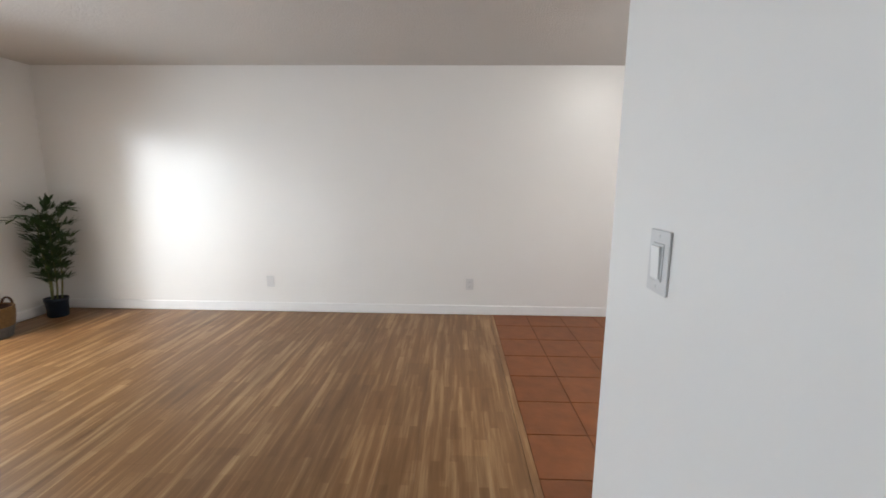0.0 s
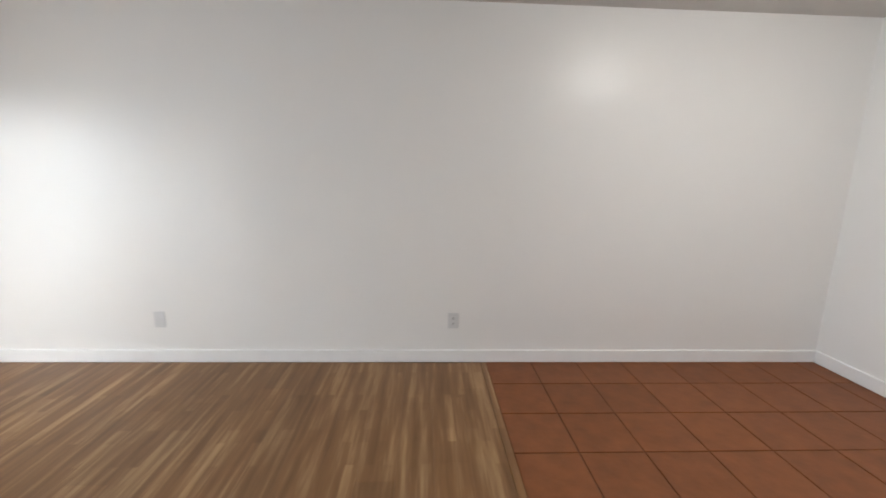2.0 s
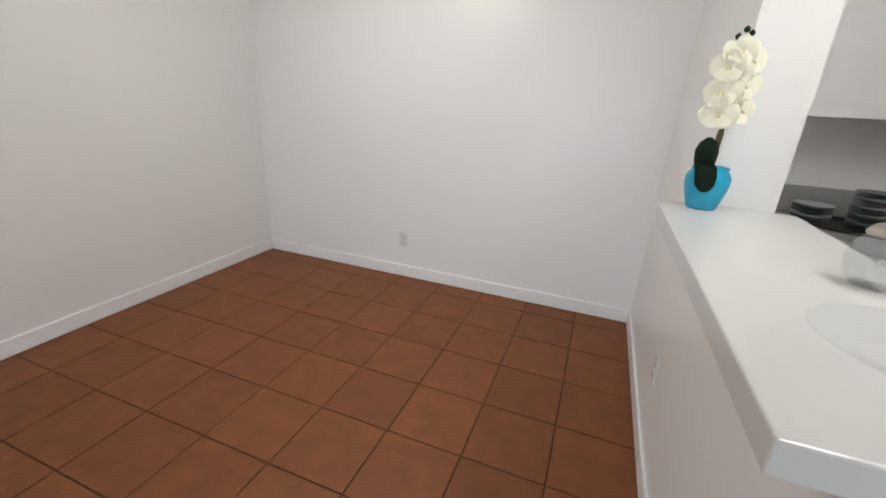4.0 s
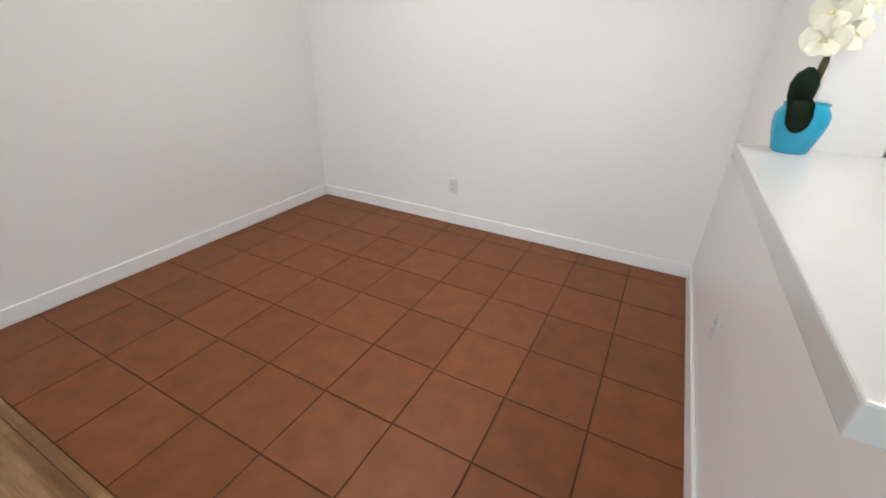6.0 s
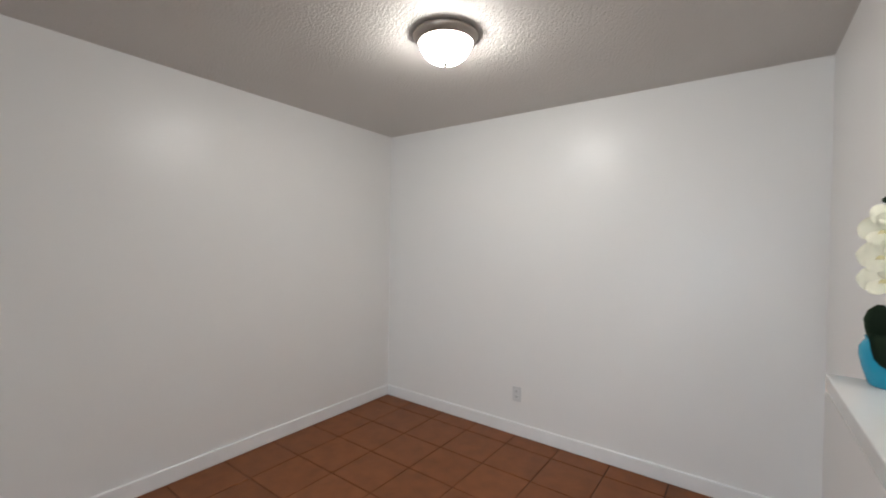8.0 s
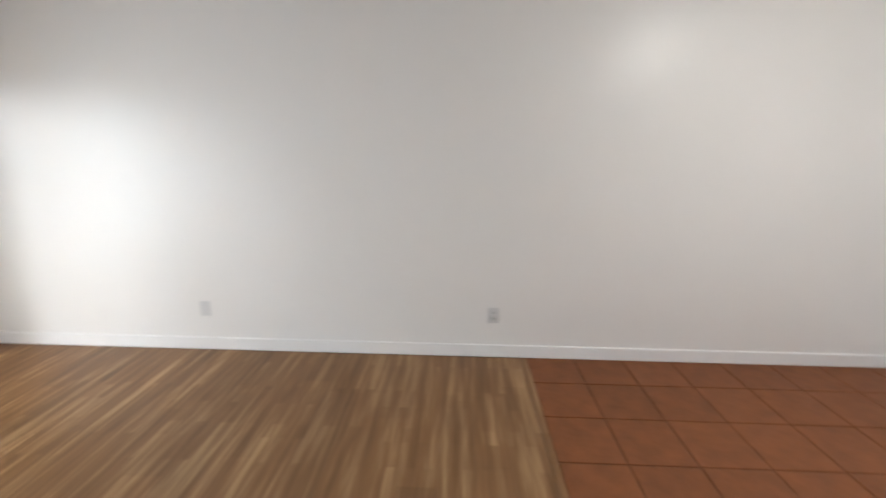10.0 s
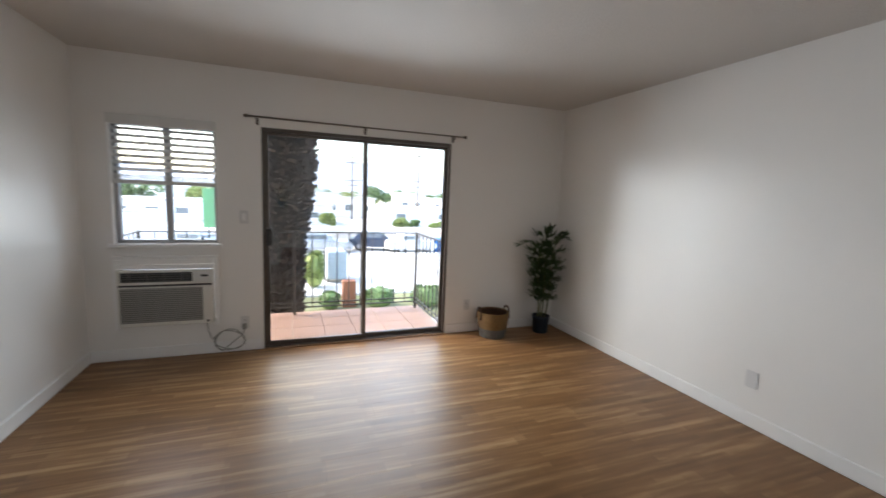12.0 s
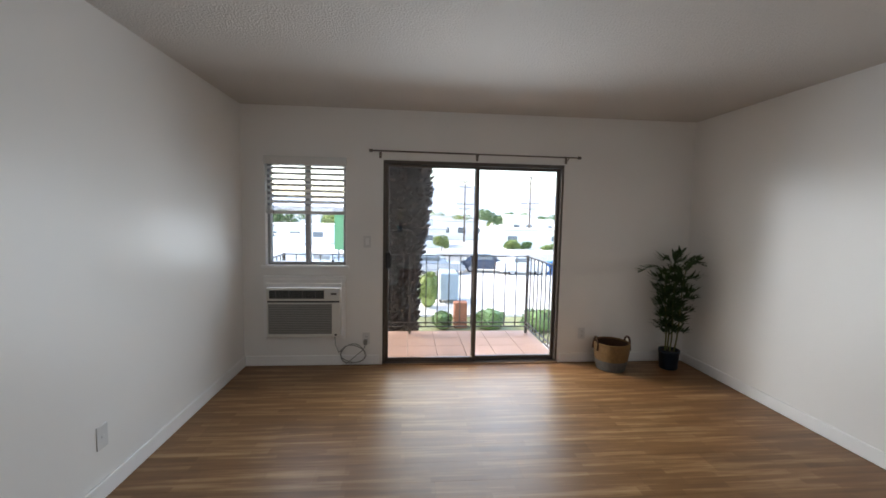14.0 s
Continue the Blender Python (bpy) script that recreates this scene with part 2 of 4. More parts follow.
def tube(bm, pts, r, sides=8, caps=True):
    """A round bar along pts; r may be a number or one for each point."""
    pts = [Vector(p) for p in pts]
    rs = r if isinstance(r, (list, tuple)) else [r] * len(pts)
    rings = []
    for i, p in enumerate(pts):
        d = (pts[min(i + 1, len(pts) - 1)] - pts[max(i - 1, 0)]).normalized()
        a = d.cross(Vector((0, 0, 1)))
        a = Vector((1, 0, 0)) if a.length < 1e-4 else a.normalized()
        b = d.cross(a).normalized()
        rings.append([bm.verts.new(p + rs[i] * (math.cos(k * math.tau / sides) * a + math.sin(k * math.tau / sides) * b)) for k in range(sides)])
    for q0, q1 in zip(rings, rings[1:]):
        for k in range(sides):
            f = bm.faces.new((q0[k], q0[(k + 1) % sides], q1[(k + 1) % sides], q1[k]))
            f.smooth = True
    if caps:
        bm.faces.new(rings[0][::-1])
        bm.faces.new(rings[-1])
    return bm


def lathe(bm, c, profile, sides=32):
    """A turned shape round the upright axis at c; profile of (radius, height)."""
    rings = []
    for r, z in profile:
        if r < 1e-5:
            rings.append([bm.verts.new((c[0], c[1], c[2] + z))])
        else:
            rings.append([bm.verts.new((c[0] + r * math.cos(k * math.tau / sides), c[1] + r * math.sin(k * math.tau / sides), c[2] + z)) for k in range(sides)])
    for a, b in zip(rings, rings[1:]):
        for k in range(sides):
            q = [a[k % len(a)], a[(k + 1) % len(a)], b[(k + 1) % len(b)], b[k % len(b)]]
            u = []
            for v in q:
                if v not in u:
                    u.append(v)
            if len(u) > 2:
                f = bm.faces.new(u)
                f.smooth = True
    bmesh.ops.recalc_face_normals(bm, faces=bm.faces[:])
    return bm


def leaf(bm, p, d, length, width, droop=0.2, roll=0.0):
    """A narrow pointed blade, folded along its midrib."""
    p, d = Vector(p), Vector(d).normalized()
    s = d.cross(Vector((0, 0, 1)))
    s = Vector((1, 0, 0)) if s.length < 1e-3 else s.normalized()
    u = s.cross(d).normalized()
    s = (s * math.cos(roll) + u * math.sin(roll)).normalized()
    down = Vector((0, 0, -1))
    q = [p + d * length * t + down * droop * length * t * t for t in (0, 0.3, 0.65, 1)]
    w = (0.25, 1.0, 0.75)
    mids = [bm.verts.new(x) for x in q]
    ls = [bm.verts.new(x + s * width / 2 * k - u * width * 0.12 * k) for x, k in zip(q, w)]
    rs = [bm.verts.new(x - s * width / 2 * k - u * width * 0.12 * k) for x, k in zip(q, w)]
    for i in range(2):
        bm.faces.new((ls[i], ls[i + 1], mids[i + 1], mids[i]))
        bm.faces.new((mids[i], mids[i + 1], rs[i + 1], rs[i]))
    bm.faces.new((ls[2], mids[3], mids[2]))
    bm.faces.new((mids[2], mids[3], rs[2]))


def mesh_of(bm, name, material, smooth=False):
    me = bpy.data.meshes.new(name)
    bm.normal_update()
    bm.to_mesh(me)
    bm.free()
    me.materials.append(material)
    return me


def part(name, bm, material, parent, label=""):
    ob = new(name, mesh_of(bm, name, material))
    ob.parent = parent
    if parent.type == "EMPTY":
        ob.matrix_parent_inverse = parent.matrix_basis.inverted()
    if label:
        tagged(ob, label)
    return ob


def thing(name, at, label, category, group=""):
    ob = new(name)
    ob.empty_display_size = 0.1
    ob.matrix_basis = Matrix.Translation(at)
    return tagged(ob, label, category, group)


def solid(name, bm, material, label, category, kind="", group=""):
    return tagged(new(name, mesh_of(bm, name, material)), label, category, group, kind)


def B():
    return bmesh.new()


# ---- rooms ----
XE, YS, H = 7.343, -4.545, 2.52      # east wall, south wall, ceiling
XS, YC = 4.705, -3.168               # floor seam, breakfast bar wall
DY0, DY1, DZ = -3.205, -1.389, 2.04  # sliding door opening
WY0, WY1, WZ0, WZ1 = -4.325, -3.57, 1.0, 2.0

bm = B()
box(bm, -0.16, 0, -4.70, WY0, -0.3, H)
box(bm, -0.16, 0, WY0, WY1, -0.3, 0.30)
box(bm, -0.16, 0, WY0, WY1, 0.88, WZ0)
box(bm, -0.16, 0, WY0, WY1, WZ1, H)
box(bm, -0.16, 0, WY1, DY0, -0.3, H)
box(bm, -0.16, 0, DY0, DY1, DZ, H)
box(bm, -0.16, 0, DY0, DY1, -0.3, -0.012)
box(bm, -0.16, 0, DY1, 0.15, -0.3, H)
solid("wall_west", bm, M_WALL, "white painted wall with window and sliding door openings", "wall", "structure")
solid("wall_north", box(B(), 0, XE + 0.15, 0, 0.15, -0.3, H), M_WALL, "long satin white painted plaster wall", "wall", "structure")
solid("wall_east", box(B(), XE, XE + 0.15, -6.2, 0, -0.3, H), M_WALL, "white painted wall of the dining corner and kitchen", "wall", "structure")
solid("wall_south", box(B(), 0, 3.35, YS - 0.12, YS, -0.3, H), M_WALL, "plain white painted living room wall", "wall", "structure")
solid("wall_hall", box(B(), 3.23, 3.35, -6.2, YS - 0.12, -0.3, H), M_WALL, "plain white painted hall wall", "wall", "structure")
solid("wall_back", box(B(), 3.23, XE + 0.15, -6.35, -6.2, -0.3, H), M_WALL, "plain white painted wall closing hall and kitchen", "wall", "structure")
solid("wall_kitchen", box(B(), 4.690, 4.82, -6.2, -3.18, -0.3, H, 0.006), M_WALL, "white painted wall end carrying a light switch", "wall", "structure")
bm = B()
box(bm, 6.105, XE, YC - 0.20, YC, -0.3, H)
box(bm, 4.82, 6.105, YC - 0.20, YC, 2.235, H)
box(bm, 4.82, 6.105, YC - 0.14, YC, -0.3, 1.069)
solid("wall_bar", bm, M_WALL, "white half wall with a pass-through opening over the bar", "wall", "structure")
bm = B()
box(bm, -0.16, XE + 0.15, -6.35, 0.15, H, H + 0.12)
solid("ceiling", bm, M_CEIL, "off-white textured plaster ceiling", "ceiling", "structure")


def baseboard(x0, x1, y0, y1):
    bm = B()
    box(bm, x0, x1, y0, y1, 0.0, 0.100, 0.007, 3)
    solid("baseboard", bm, M_TRIM, "white painted wooden baseboard along the wall", "baseboard", "structure")


T = 0.016
baseboard(0, XE, -T, 0)
baseboard(XE - T, XE, YC, -T)
baseboard(4.83, XE - T, YC, YC + T)
baseboard(0, T, -4.53, DY0 - 0.03)
baseboard(0, T, DY1 + 0.03, -T)
baseboard(0, 3.35, YS, YS + T)
baseboard(4.690 - T, 4.690, -6.2, -3.19)

# ---- sliding glass door ----
door = thing("sliding_glass_door", (-0.06, (DY0 + DY1) / 2, 0), "closed two-panel sliding glass door with bronze aluminium frame", "door")
part("head", box(B(), -0.12, 0.006, DY0, DY1, DZ - 0.032, DZ, 0.003), M_BRONZE, door)
part("sill_track", box(B(), -0.12, 0.02, DY0, DY1, -0.01, 0.018, 0.003), M_BRONZE, door)
part("jamb", box(B(), -0.12, 0.006, DY0, DY0 + 0.024, 0.018, DZ - 0.032, 0.003), M_BRONZE, door)
part("jamb", box(B(), -0.12, 0.006, DY1 - 0.024, DY1, 0.018, DZ - 0.032, 0.003), M_BRONZE, door)


def door_panel(y0, y1, x0, x1, name):
    z0, z1, s = 0.02, DZ - 0.034, 0.032
    body = B()
    box(body, x0, x1, y0, y0 + s, z0, z1, 0.003)
    box(body, x0, x1, y1 - s, y1, z0, z1, 0.003)
    box(body, x0, x1, y0 + s, y1 - s, z1 - 0.028, z1, 0.003)
    box(body, x0, x1, y0 + s, y1 - s, z0, z0 + 0.04, 0.003)
    p = part(name, body, M_BRONZE, door)
    xm = (x0 + x1) / 2
    g = part("pane", box(B(), xm - 0.003, xm + 0.003, y0 + s, y1 - s, z0 + 0.04, z1 - 0.028), M_GLASS, p, "clear glass pane")
    g.visible_shadow = False
    return p


left = door_panel(DY0 + 0.024, -2.252, -0.035, -0.005, "sliding_panel")
right = door_panel(-2.292, DY1 - 0.024, -0.075, -0.045, "fixed_panel")
bm = box(B(), -0.004, 0.03, DY0 + 0.030, DY0 + 0.078, 0.98, 1.14, 0.006)
box(bm, 0.012, 0.04, DY0 + 0.078, DY0 + 0.088, 1.0, 1.12, 0.004)
part("handle", bm, M_DARK, left, "black pull handle")
bm = box(B(), -0.100, -0.098, DY0 + 0.034, -2.27, 0.02, DZ - 0.045)
scr = part("insect_screen", bm, M_SCREEN, door, "fine grey insect screen")
solid("threshold", box(B(), 0.0, 0.045, DY0, DY1, 0.0, 0.012, 0.003), M_STRIP, "worn wooden threshold strip below the sliding door", "threshold", "structure")

# curtain rod
rod = thing("curtain_rod", (0.07, -2.29, 2.114), "thin dark brushed metal curtain rod above the sliding door", "curtain rod")
part("rod", tube(B(), [(0.07, -3.315, 2.117), (0.07, -2.3, 2.112)], 0.008), M_ROD, rod)
part("rod", tube(B(), [(0.07, -2.3, 2.112), (0.07, -1.27, 2.108)], 0.0065), M_ROD, rod)
for yy, zz in ((-3.32, 2.117), (-1.265, 2.108)):
    bm = B()
    tube(bm, [(0.07, yy - 0.018, zz), (0.07, yy - 0.012, zz), (0.07, yy + 0.012, zz), (0.07, yy + 0.018, zz)], [0.008, 0.014, 0.014, 0.008], 12)
    part("finial", bm, M_ROD, rod)
for yy in (-3.235, -2.285, -1.375):
    bm = B()
    box(bm, 0, 0.006, yy - 0.012, yy + 0.012, 2.055, 2.115, 0.002)
    tube(bm, [(0.004, yy, 2.08), (0.05, yy, 2.085), (0.07, yy, 2.095), (0.07, yy, 2.103)], 0.005, 6)
    part("bracket", bm, M_ROD, rod)

# ---- window with blind ----
win = tagged(thing("window_1", (-0.08, -3.95, WZ0), "white two-pane sliding window with grey aluminium frame", "window"), kind="structure")
bm = B()
for a, b2 in ((WY0, WY0 + 0.028), (WY1 - 0.028, WY1)):
    box(bm, -0.13, -0.06, a, b2, WZ0, WZ1, 0.002)
box(bm, -0.13, -0.06, WY0 + 0.028, WY1 - 0.028, WZ0, WZ0 + 0.03, 0.002)
box(bm, -0.13, -0.06, WY0 + 0.028, WY1 - 0.028, WZ1 - 0.03, WZ1, 0.002)
part("window_frame", bm, M_ALU, win)
part("mullion", box(B(), -0.125, -0.062, -3.968, -3.92, WZ0 + 0.03, WZ1 - 0.03, 0.002), M_ALU, win)
for a, b2 in ((WY0 + 0.028, -3.968), (-3.92, WY1 - 0.028)):
    g = part("pane", box(B(), -0.098, -0.093, a, b2, WZ0 + 0.03, WZ1 - 0.03), M_GLASS, win, "clear glass pane")
    g.visible_shadow = False
part("window_sill", box(B(), -0.06, 0.035, WY0 - 0.04, WY1 + 0.035, WZ0 - 0.028, WZ0 + 0.001, 0.004), M_TRIM, win)
part("latch", box(B(), -0.06, -0.045, -3.71, -3.69, WZ0 + 0.03, WZ0 + 0.055, 0.003), M_DARK, win, "small black latch")
bm = B()
box(bm, -0.002, 0.004, WY0 - 0.012, WY0, WZ0, WZ1 - 0.02, 0.002)
box(bm, -0.002, 0.004, WY1, WY1 + 0.01, WZ0, WZ1 - 0.02, 0.002)
part("casing", bm, M_TRIM, win)

blind = thing("venetian_blind", (-0.025, -3.95, 1.5), "half-raised white slatted blind hanging in the window", "blind")
part("valance", box(B(), -0.01, 0.03, WY0 - 0.006, WY1 + 0.012, 1.968, 2.048, 0.004), M_PLASTIC, blind)
slat = B()
box(slat, -0.05, -0.004, WY0 + 0.008, WY1 - 0.008, -0.0015, 0.0015)
slat_me = mesh_of(slat, "slat", M_PLASTIC)
for i in range(7):
    o = new("slat", slat_me)
    o.parent = blind
    o.matrix_parent_inverse = blind.matrix_basis.inverted()
    o.matrix_basis = Matrix.Translation((-0.027, 0, 1.94 - i * 0.054)) @ pose(0, 0, 0, 0, 36, 0) @ Matrix.Translation((0.027, 0, 0))
for i in range(8):
    o = new("slat", slat_me)
    o.parent = blind
    o.matrix_parent_inverse = blind.matrix_basis.inverted()
    o.matrix_basis = Matrix.Translation((0, 0, 1.535 + i * 0.0055))
part("bottom_rail", box(B(), -0.052, -0.002, WY0 + 0.006, WY1 - 0.006, 1.498, 1.531, 0.004), M_PLASTIC, blind)
for yy in (WY0 + 0.11, -3.955, WY1 - 0.1):
    part("ladder_cord", tube(B(), [(-0.003, yy, 1.53), (-0.003, yy, 1.97)], 0.0012, 5), M_PLASTIC, blind)
part("pull_cord", tube(B(), [(0.006, WY0 + 0.075, 1.97), (0.007, WY0 + 0.078, 1.32)], 0.002, 5), M_DARK, blind, "dark pull cord")
part("tassel", tube(B(), [(0.007, WY0 + 0.078, 1.325), (0.007, WY0 + 0.078, 1.285)], [0.003, 0.006], 8), M_DARK, blind)

# ---- wall air conditioner ----
AY0, AY1 = -4.312, -3.612
ac = thing("air_conditioner", (0.03, -3.96, 0.29), "off-white through-wall air conditioner with horizontal grille", "air conditioner")
bm = B()
box(bm, -0.155, 0.05, AY0, AY1, 0.305, 0.782, 0.006)
part("body", bm, M_ACWHITE, ac)
part("front_panel", box(B(), 0.05, 0.066, AY0 + 0.004, AY1 - 0.004, 0.300, 0.643, 0.006), M_ACWHITE, ac)
part("upper_panel", box(B(), 0.05, 0.068, AY0 + 0.004, AY1 - 0.004, 0.660, 0.786, 0.006), M_ACWHITE, ac)
part("seam", box(B(), 0.05, 0.058, AY0 + 0.01, AY1 - 0.01, 0.643, 0.660), M_DARK, ac)
vent = part("air_outlet", box(B(), 0.0685, 0.0705, AY0 + 0.03, -3.765, 0.683, 0.764, 0.001), M_DARK, ac, "dark louvred air outlet")
for i in range(4):
    part("louvre", box(B(), 0.0706, 0.078, AY0 + 0.034, -3.769, 0.690 + i * 0.019, 0.695 + i * 0.019, 0.001), M_ACGREY, vent)
for i in range(4):
    yy = AY0 + 0.09 + i * 0.125
    part("vane", box(B(), 0.0706, 0.076, yy, yy + 0.006, 0.684, 0.763, 0.001), M_ACGREY, vent)
ctl = part("control_panel", box(B(), 0.0685, 0.0715, -3.755, AY1 - 0.012, 0.683, 0.764, 0.002), M_PLASTIC, ac, "pale control panel")
part("display", box(B(), 0.0716, 0.073, -3.70, -3.645, 0.722, 0.740, 0.001), M_DARK, ctl, "small black display")
for i in range(3):
    part("button", box(B(), 0.0716, 0.074, -3.735 + i * 0.034, -3.715 + i * 0.034, 0.698, 0.708, 0.001), M_ACWHITE, ctl)
grille = part("grille", box(B(), 0.0665, 0.068, AY0 + 0.02, -3.692, 0.335, 0.630), M_ACGREY, ac, "grey louvred intake grille")
for i in range(17):
    z = 0.342 + i * 0.0172
    part("grille_slat", box(B(), 0.0681, 0.075, AY0 + 0.022, -3.694, z, z + 0.0095, 0.001), M_ACSLAT, grille)
part("badge", box(B(), 0.0662, 0.068, -3.665, -3.645, 0.315, 0.333, 0.001), M_DARK, ac, "small dark badge")
trim = thing("sleeve_trim", (0.01, -3.95, 0.27), "white painted wooden trim framing the air conditioner", "trim")
for nm, a in (("side_trim", (AY0 - 0.03, AY0 - 0.002, 0.275, 0.872)), ("side_trim", (AY1 + 0.012, AY1 + 0.045, 0.275, 0.872)),
              ("top_trim", (AY0 - 0.03, AY1 + 0.045, 0.8725, 0.90)), ("filler_board", (AY0 - 0.002, AY1 + 0.012, 0.79, 0.83)),
              ("filler_board", (AY0 - 0.002, AY1 + 0.012, 0.834, 0.872))):
    part(nm, box(B(), 0.0, 0.045 if "trim" in nm else 0.052, a[0], a[1], a[2], a[3], 0.003), M_TRIM, trim)
cord = thing("extension_lead", (0.05, -3.5, 0), "coiled grey power lead hanging beside an outlet", "power lead")
pts = [(0.055, -3.665, 0.305), (0.05, -3.66, 0.22), (0.045, -3.63, 0.14)]
for k in range(44):
    a = 2.6 + k * 0.33
    r = 0.105 + 0.008 * math.sin(k * 0.9)
    pts.append((0.03 + 0.0011 * k, -3.49 + r * 1.15 * math.cos(a), 0.125 + r * 0.9 * math.sin(a)))
pts += [(0.05, -3.385, 0.17), (0.04, -3.37, 0.215)]
part("cable", tube(B(), pts, 0.0045, 6), M_CABLE, cord)
part("plug", box(B(), 0.007, 0.05, -3.388, -3.352, 0.212, 0.262, 0.006), M_CABLE, cord)


# ---- switches and outlets ----
def plate(name, at, turn, label, kind, w=0.072, h=0.117):
    """Built on a wall facing +x, then turned; kind: duplex, blank or rocker."""
    m = Matrix.Translation(at) @ pose(0, 0, 0, 0, 0, turn)
    th = thing(name, at, label, "outlet" if name == "wall_outlet" else "switch", "wall plates")
    def put(nm, bm2, material, lab=""):
        bmesh.ops.transform(bm2, matrix=m, verts=bm2.verts)
        return part(nm, bm2, material, th, lab)
    put("cover_plate", box(B(), 0, 0.006, -w / 2, w / 2, -h / 2, h / 2, 0.0025), M_PLATE)
    if kind == "duplex":
        for s in (-0.021, 0.021):
            put("socket", box(B(), 0.006, 0.0085, -0.017, 0.017, s - 0.014, s + 0.014, 0.003), M_PLATE)
            for q in (-0.0065, 0.0065):
                put("slot", box(B(), 0.0086, 0.0092, q - 0.0016, q + 0.0016, s - 0.003, s + 0.006), M_DARK)
            put("ground_hole", tube(B(), [(0.0086, 0, s - 0.0085), (0.0092, 0, s - 0.0085)], 0.0024, 8), M_DARK)
    elif kind == "rocker":
        put("rocker_frame", box(B(), 0.006, 0.0085, -0.021, 0.021, -0.037, 0.037, 0.002), M_PLATE)
        rk = box(B(), 0.0086, 0.0125, -0.0165, 0.0165, -0.032, 0.032, 0.002)
        for v in rk.verts:
            if v.co.x > 0.011:
                v.co.x += 0.05 * v.co.z
        put("rocker", rk, M_TRIM)
        put("slider", box(B(), 0.0086, 0.0112, -0.0205, -0.0175, -0.015, -0.006), M_PLATE)
    else:
        put("jack", box(B(), 0.006, 0.009, -0.009, 0.009, -0.009, 0.009, 0.002), M_PLATE)
    for s in (-0.049, 0.049) if kind != "duplex" else (0,):
        put("screw", tube(B(), [(0.006, 0, s), (0.0072, 0, s)], 0.003, 8), M_PLATE)
    return th


plate("wall_outlet", (2.319, 0, 0.330), -90, "white blank jack plate low on the long wall", "blank", 0.078, 0.12)
plate("wall_outlet", (4.455, 0, 0.331), -90, "white duplex outlet above the baseboard by the floor seam", "duplex", 0.078, 0.12)
plate("wall_outlet", (XE, -1.392, 0.322), 180, "white duplex outlet on the dining corner wall", "duplex")
plate("wall_outlet", (1.889, YS, 0.330), 90, "white blank cover plate low on the living room wall", "blank", 0.078, 0.125)
plate("wall_outlet", (0, -3.366, 0.268), 0, "white duplex outlet with the plugged-in cord", "duplex")
plate("wall_outlet", (0, -1.130, 0.305), 0, "white duplex outlet between sliding door and basket", "duplex")
plate("wall_outlet", (6.185, YC, 0.380), 90, "white outlet plate on the half wall", "duplex")
plate("light_switch", (0, -3.358, 1.241), 0, "white switch plate between window and sliding door", "rocker")
plate("dimmer_switch", (4.690, -3.440, 1.262), 180, "white rocker dimmer switch on the wall end", "rocker", 0.076, 0.124)

# ---- basket and palm by the corner ----
bc = (0.205, -0.900, 0)
basket = thing("basket", bc, "round woven seagrass basket, tan above and grey below", "basket")


def weave(bm, z0, z1, rows, sides=72):
    for i in range(rows):
        z = z0 + (z1 - z0) * (i + 0.5) / rows
        rad = 0.128 + 0.038 * math.sin(min(1, z / 0.24) * 1.5)
        pts2 = [(bc[0] + (rad + 0.0018 * math.sin(k * math.tau / sides * 18 + i * math.pi)) * math.cos(k * math.tau / sides),
                 bc[1] + (rad + 0.0018 * math.sin(k * math.tau / sides * 18 + i * math.pi)) * math.sin(k * math.tau / sides), z) for k in range(sides + 1)]
        tube(bm, pts2, (z1 - z0) / rows * 0.56, 5, caps=False)
    return bm


part("lower_weave", weave(B(), 0.004, 0.105, 8), M_STRAWG, basket, "grey dyed seagrass weave")
part("upper_weave", weave(B(), 0.105, 0.268, 13), M_STRAW, basket, "tan seagrass weave")
part("rim", tube(B(), [(bc[0] + 0.166 * math.cos(k * math.tau / 40), bc[1] + 0.166 * math.sin(k * math.tau / 40), 0.271) for k in range(41)], 0.009, 8, False), M_STRAW, basket)
bm = lathe(B(), bc, [(0.0, 0.012), (0.12, 0.014), (0.142, 0.1), (0.157, 0.2), (0.159, 0.268)], 40)
part("lining", bm, M_STRAWD, basket, "dark brown inside")
for s in (-1, 1):
    pts = [(bc[0] + 0.02 * math.cos(a) * 0 + 0.05 * math.cos(a), bc[1] + s * (0.165 + 0.003 * math.sin(a * 2)), 0.255 + 0.072 * math.sin(a)) for a in [k * math.pi / 12 for k in range(13)]]
    pts = [(pts[0][0], pts[0][1] + s * 0.006, 0.20)] + pts + [(pts[-1][0], pts[-1][1] + s * 0.006, 0.20)]
    part("handle", tube(B(), pts, 0.010, 8), M_STRAWD, basket, "dark brown leather loop handle")

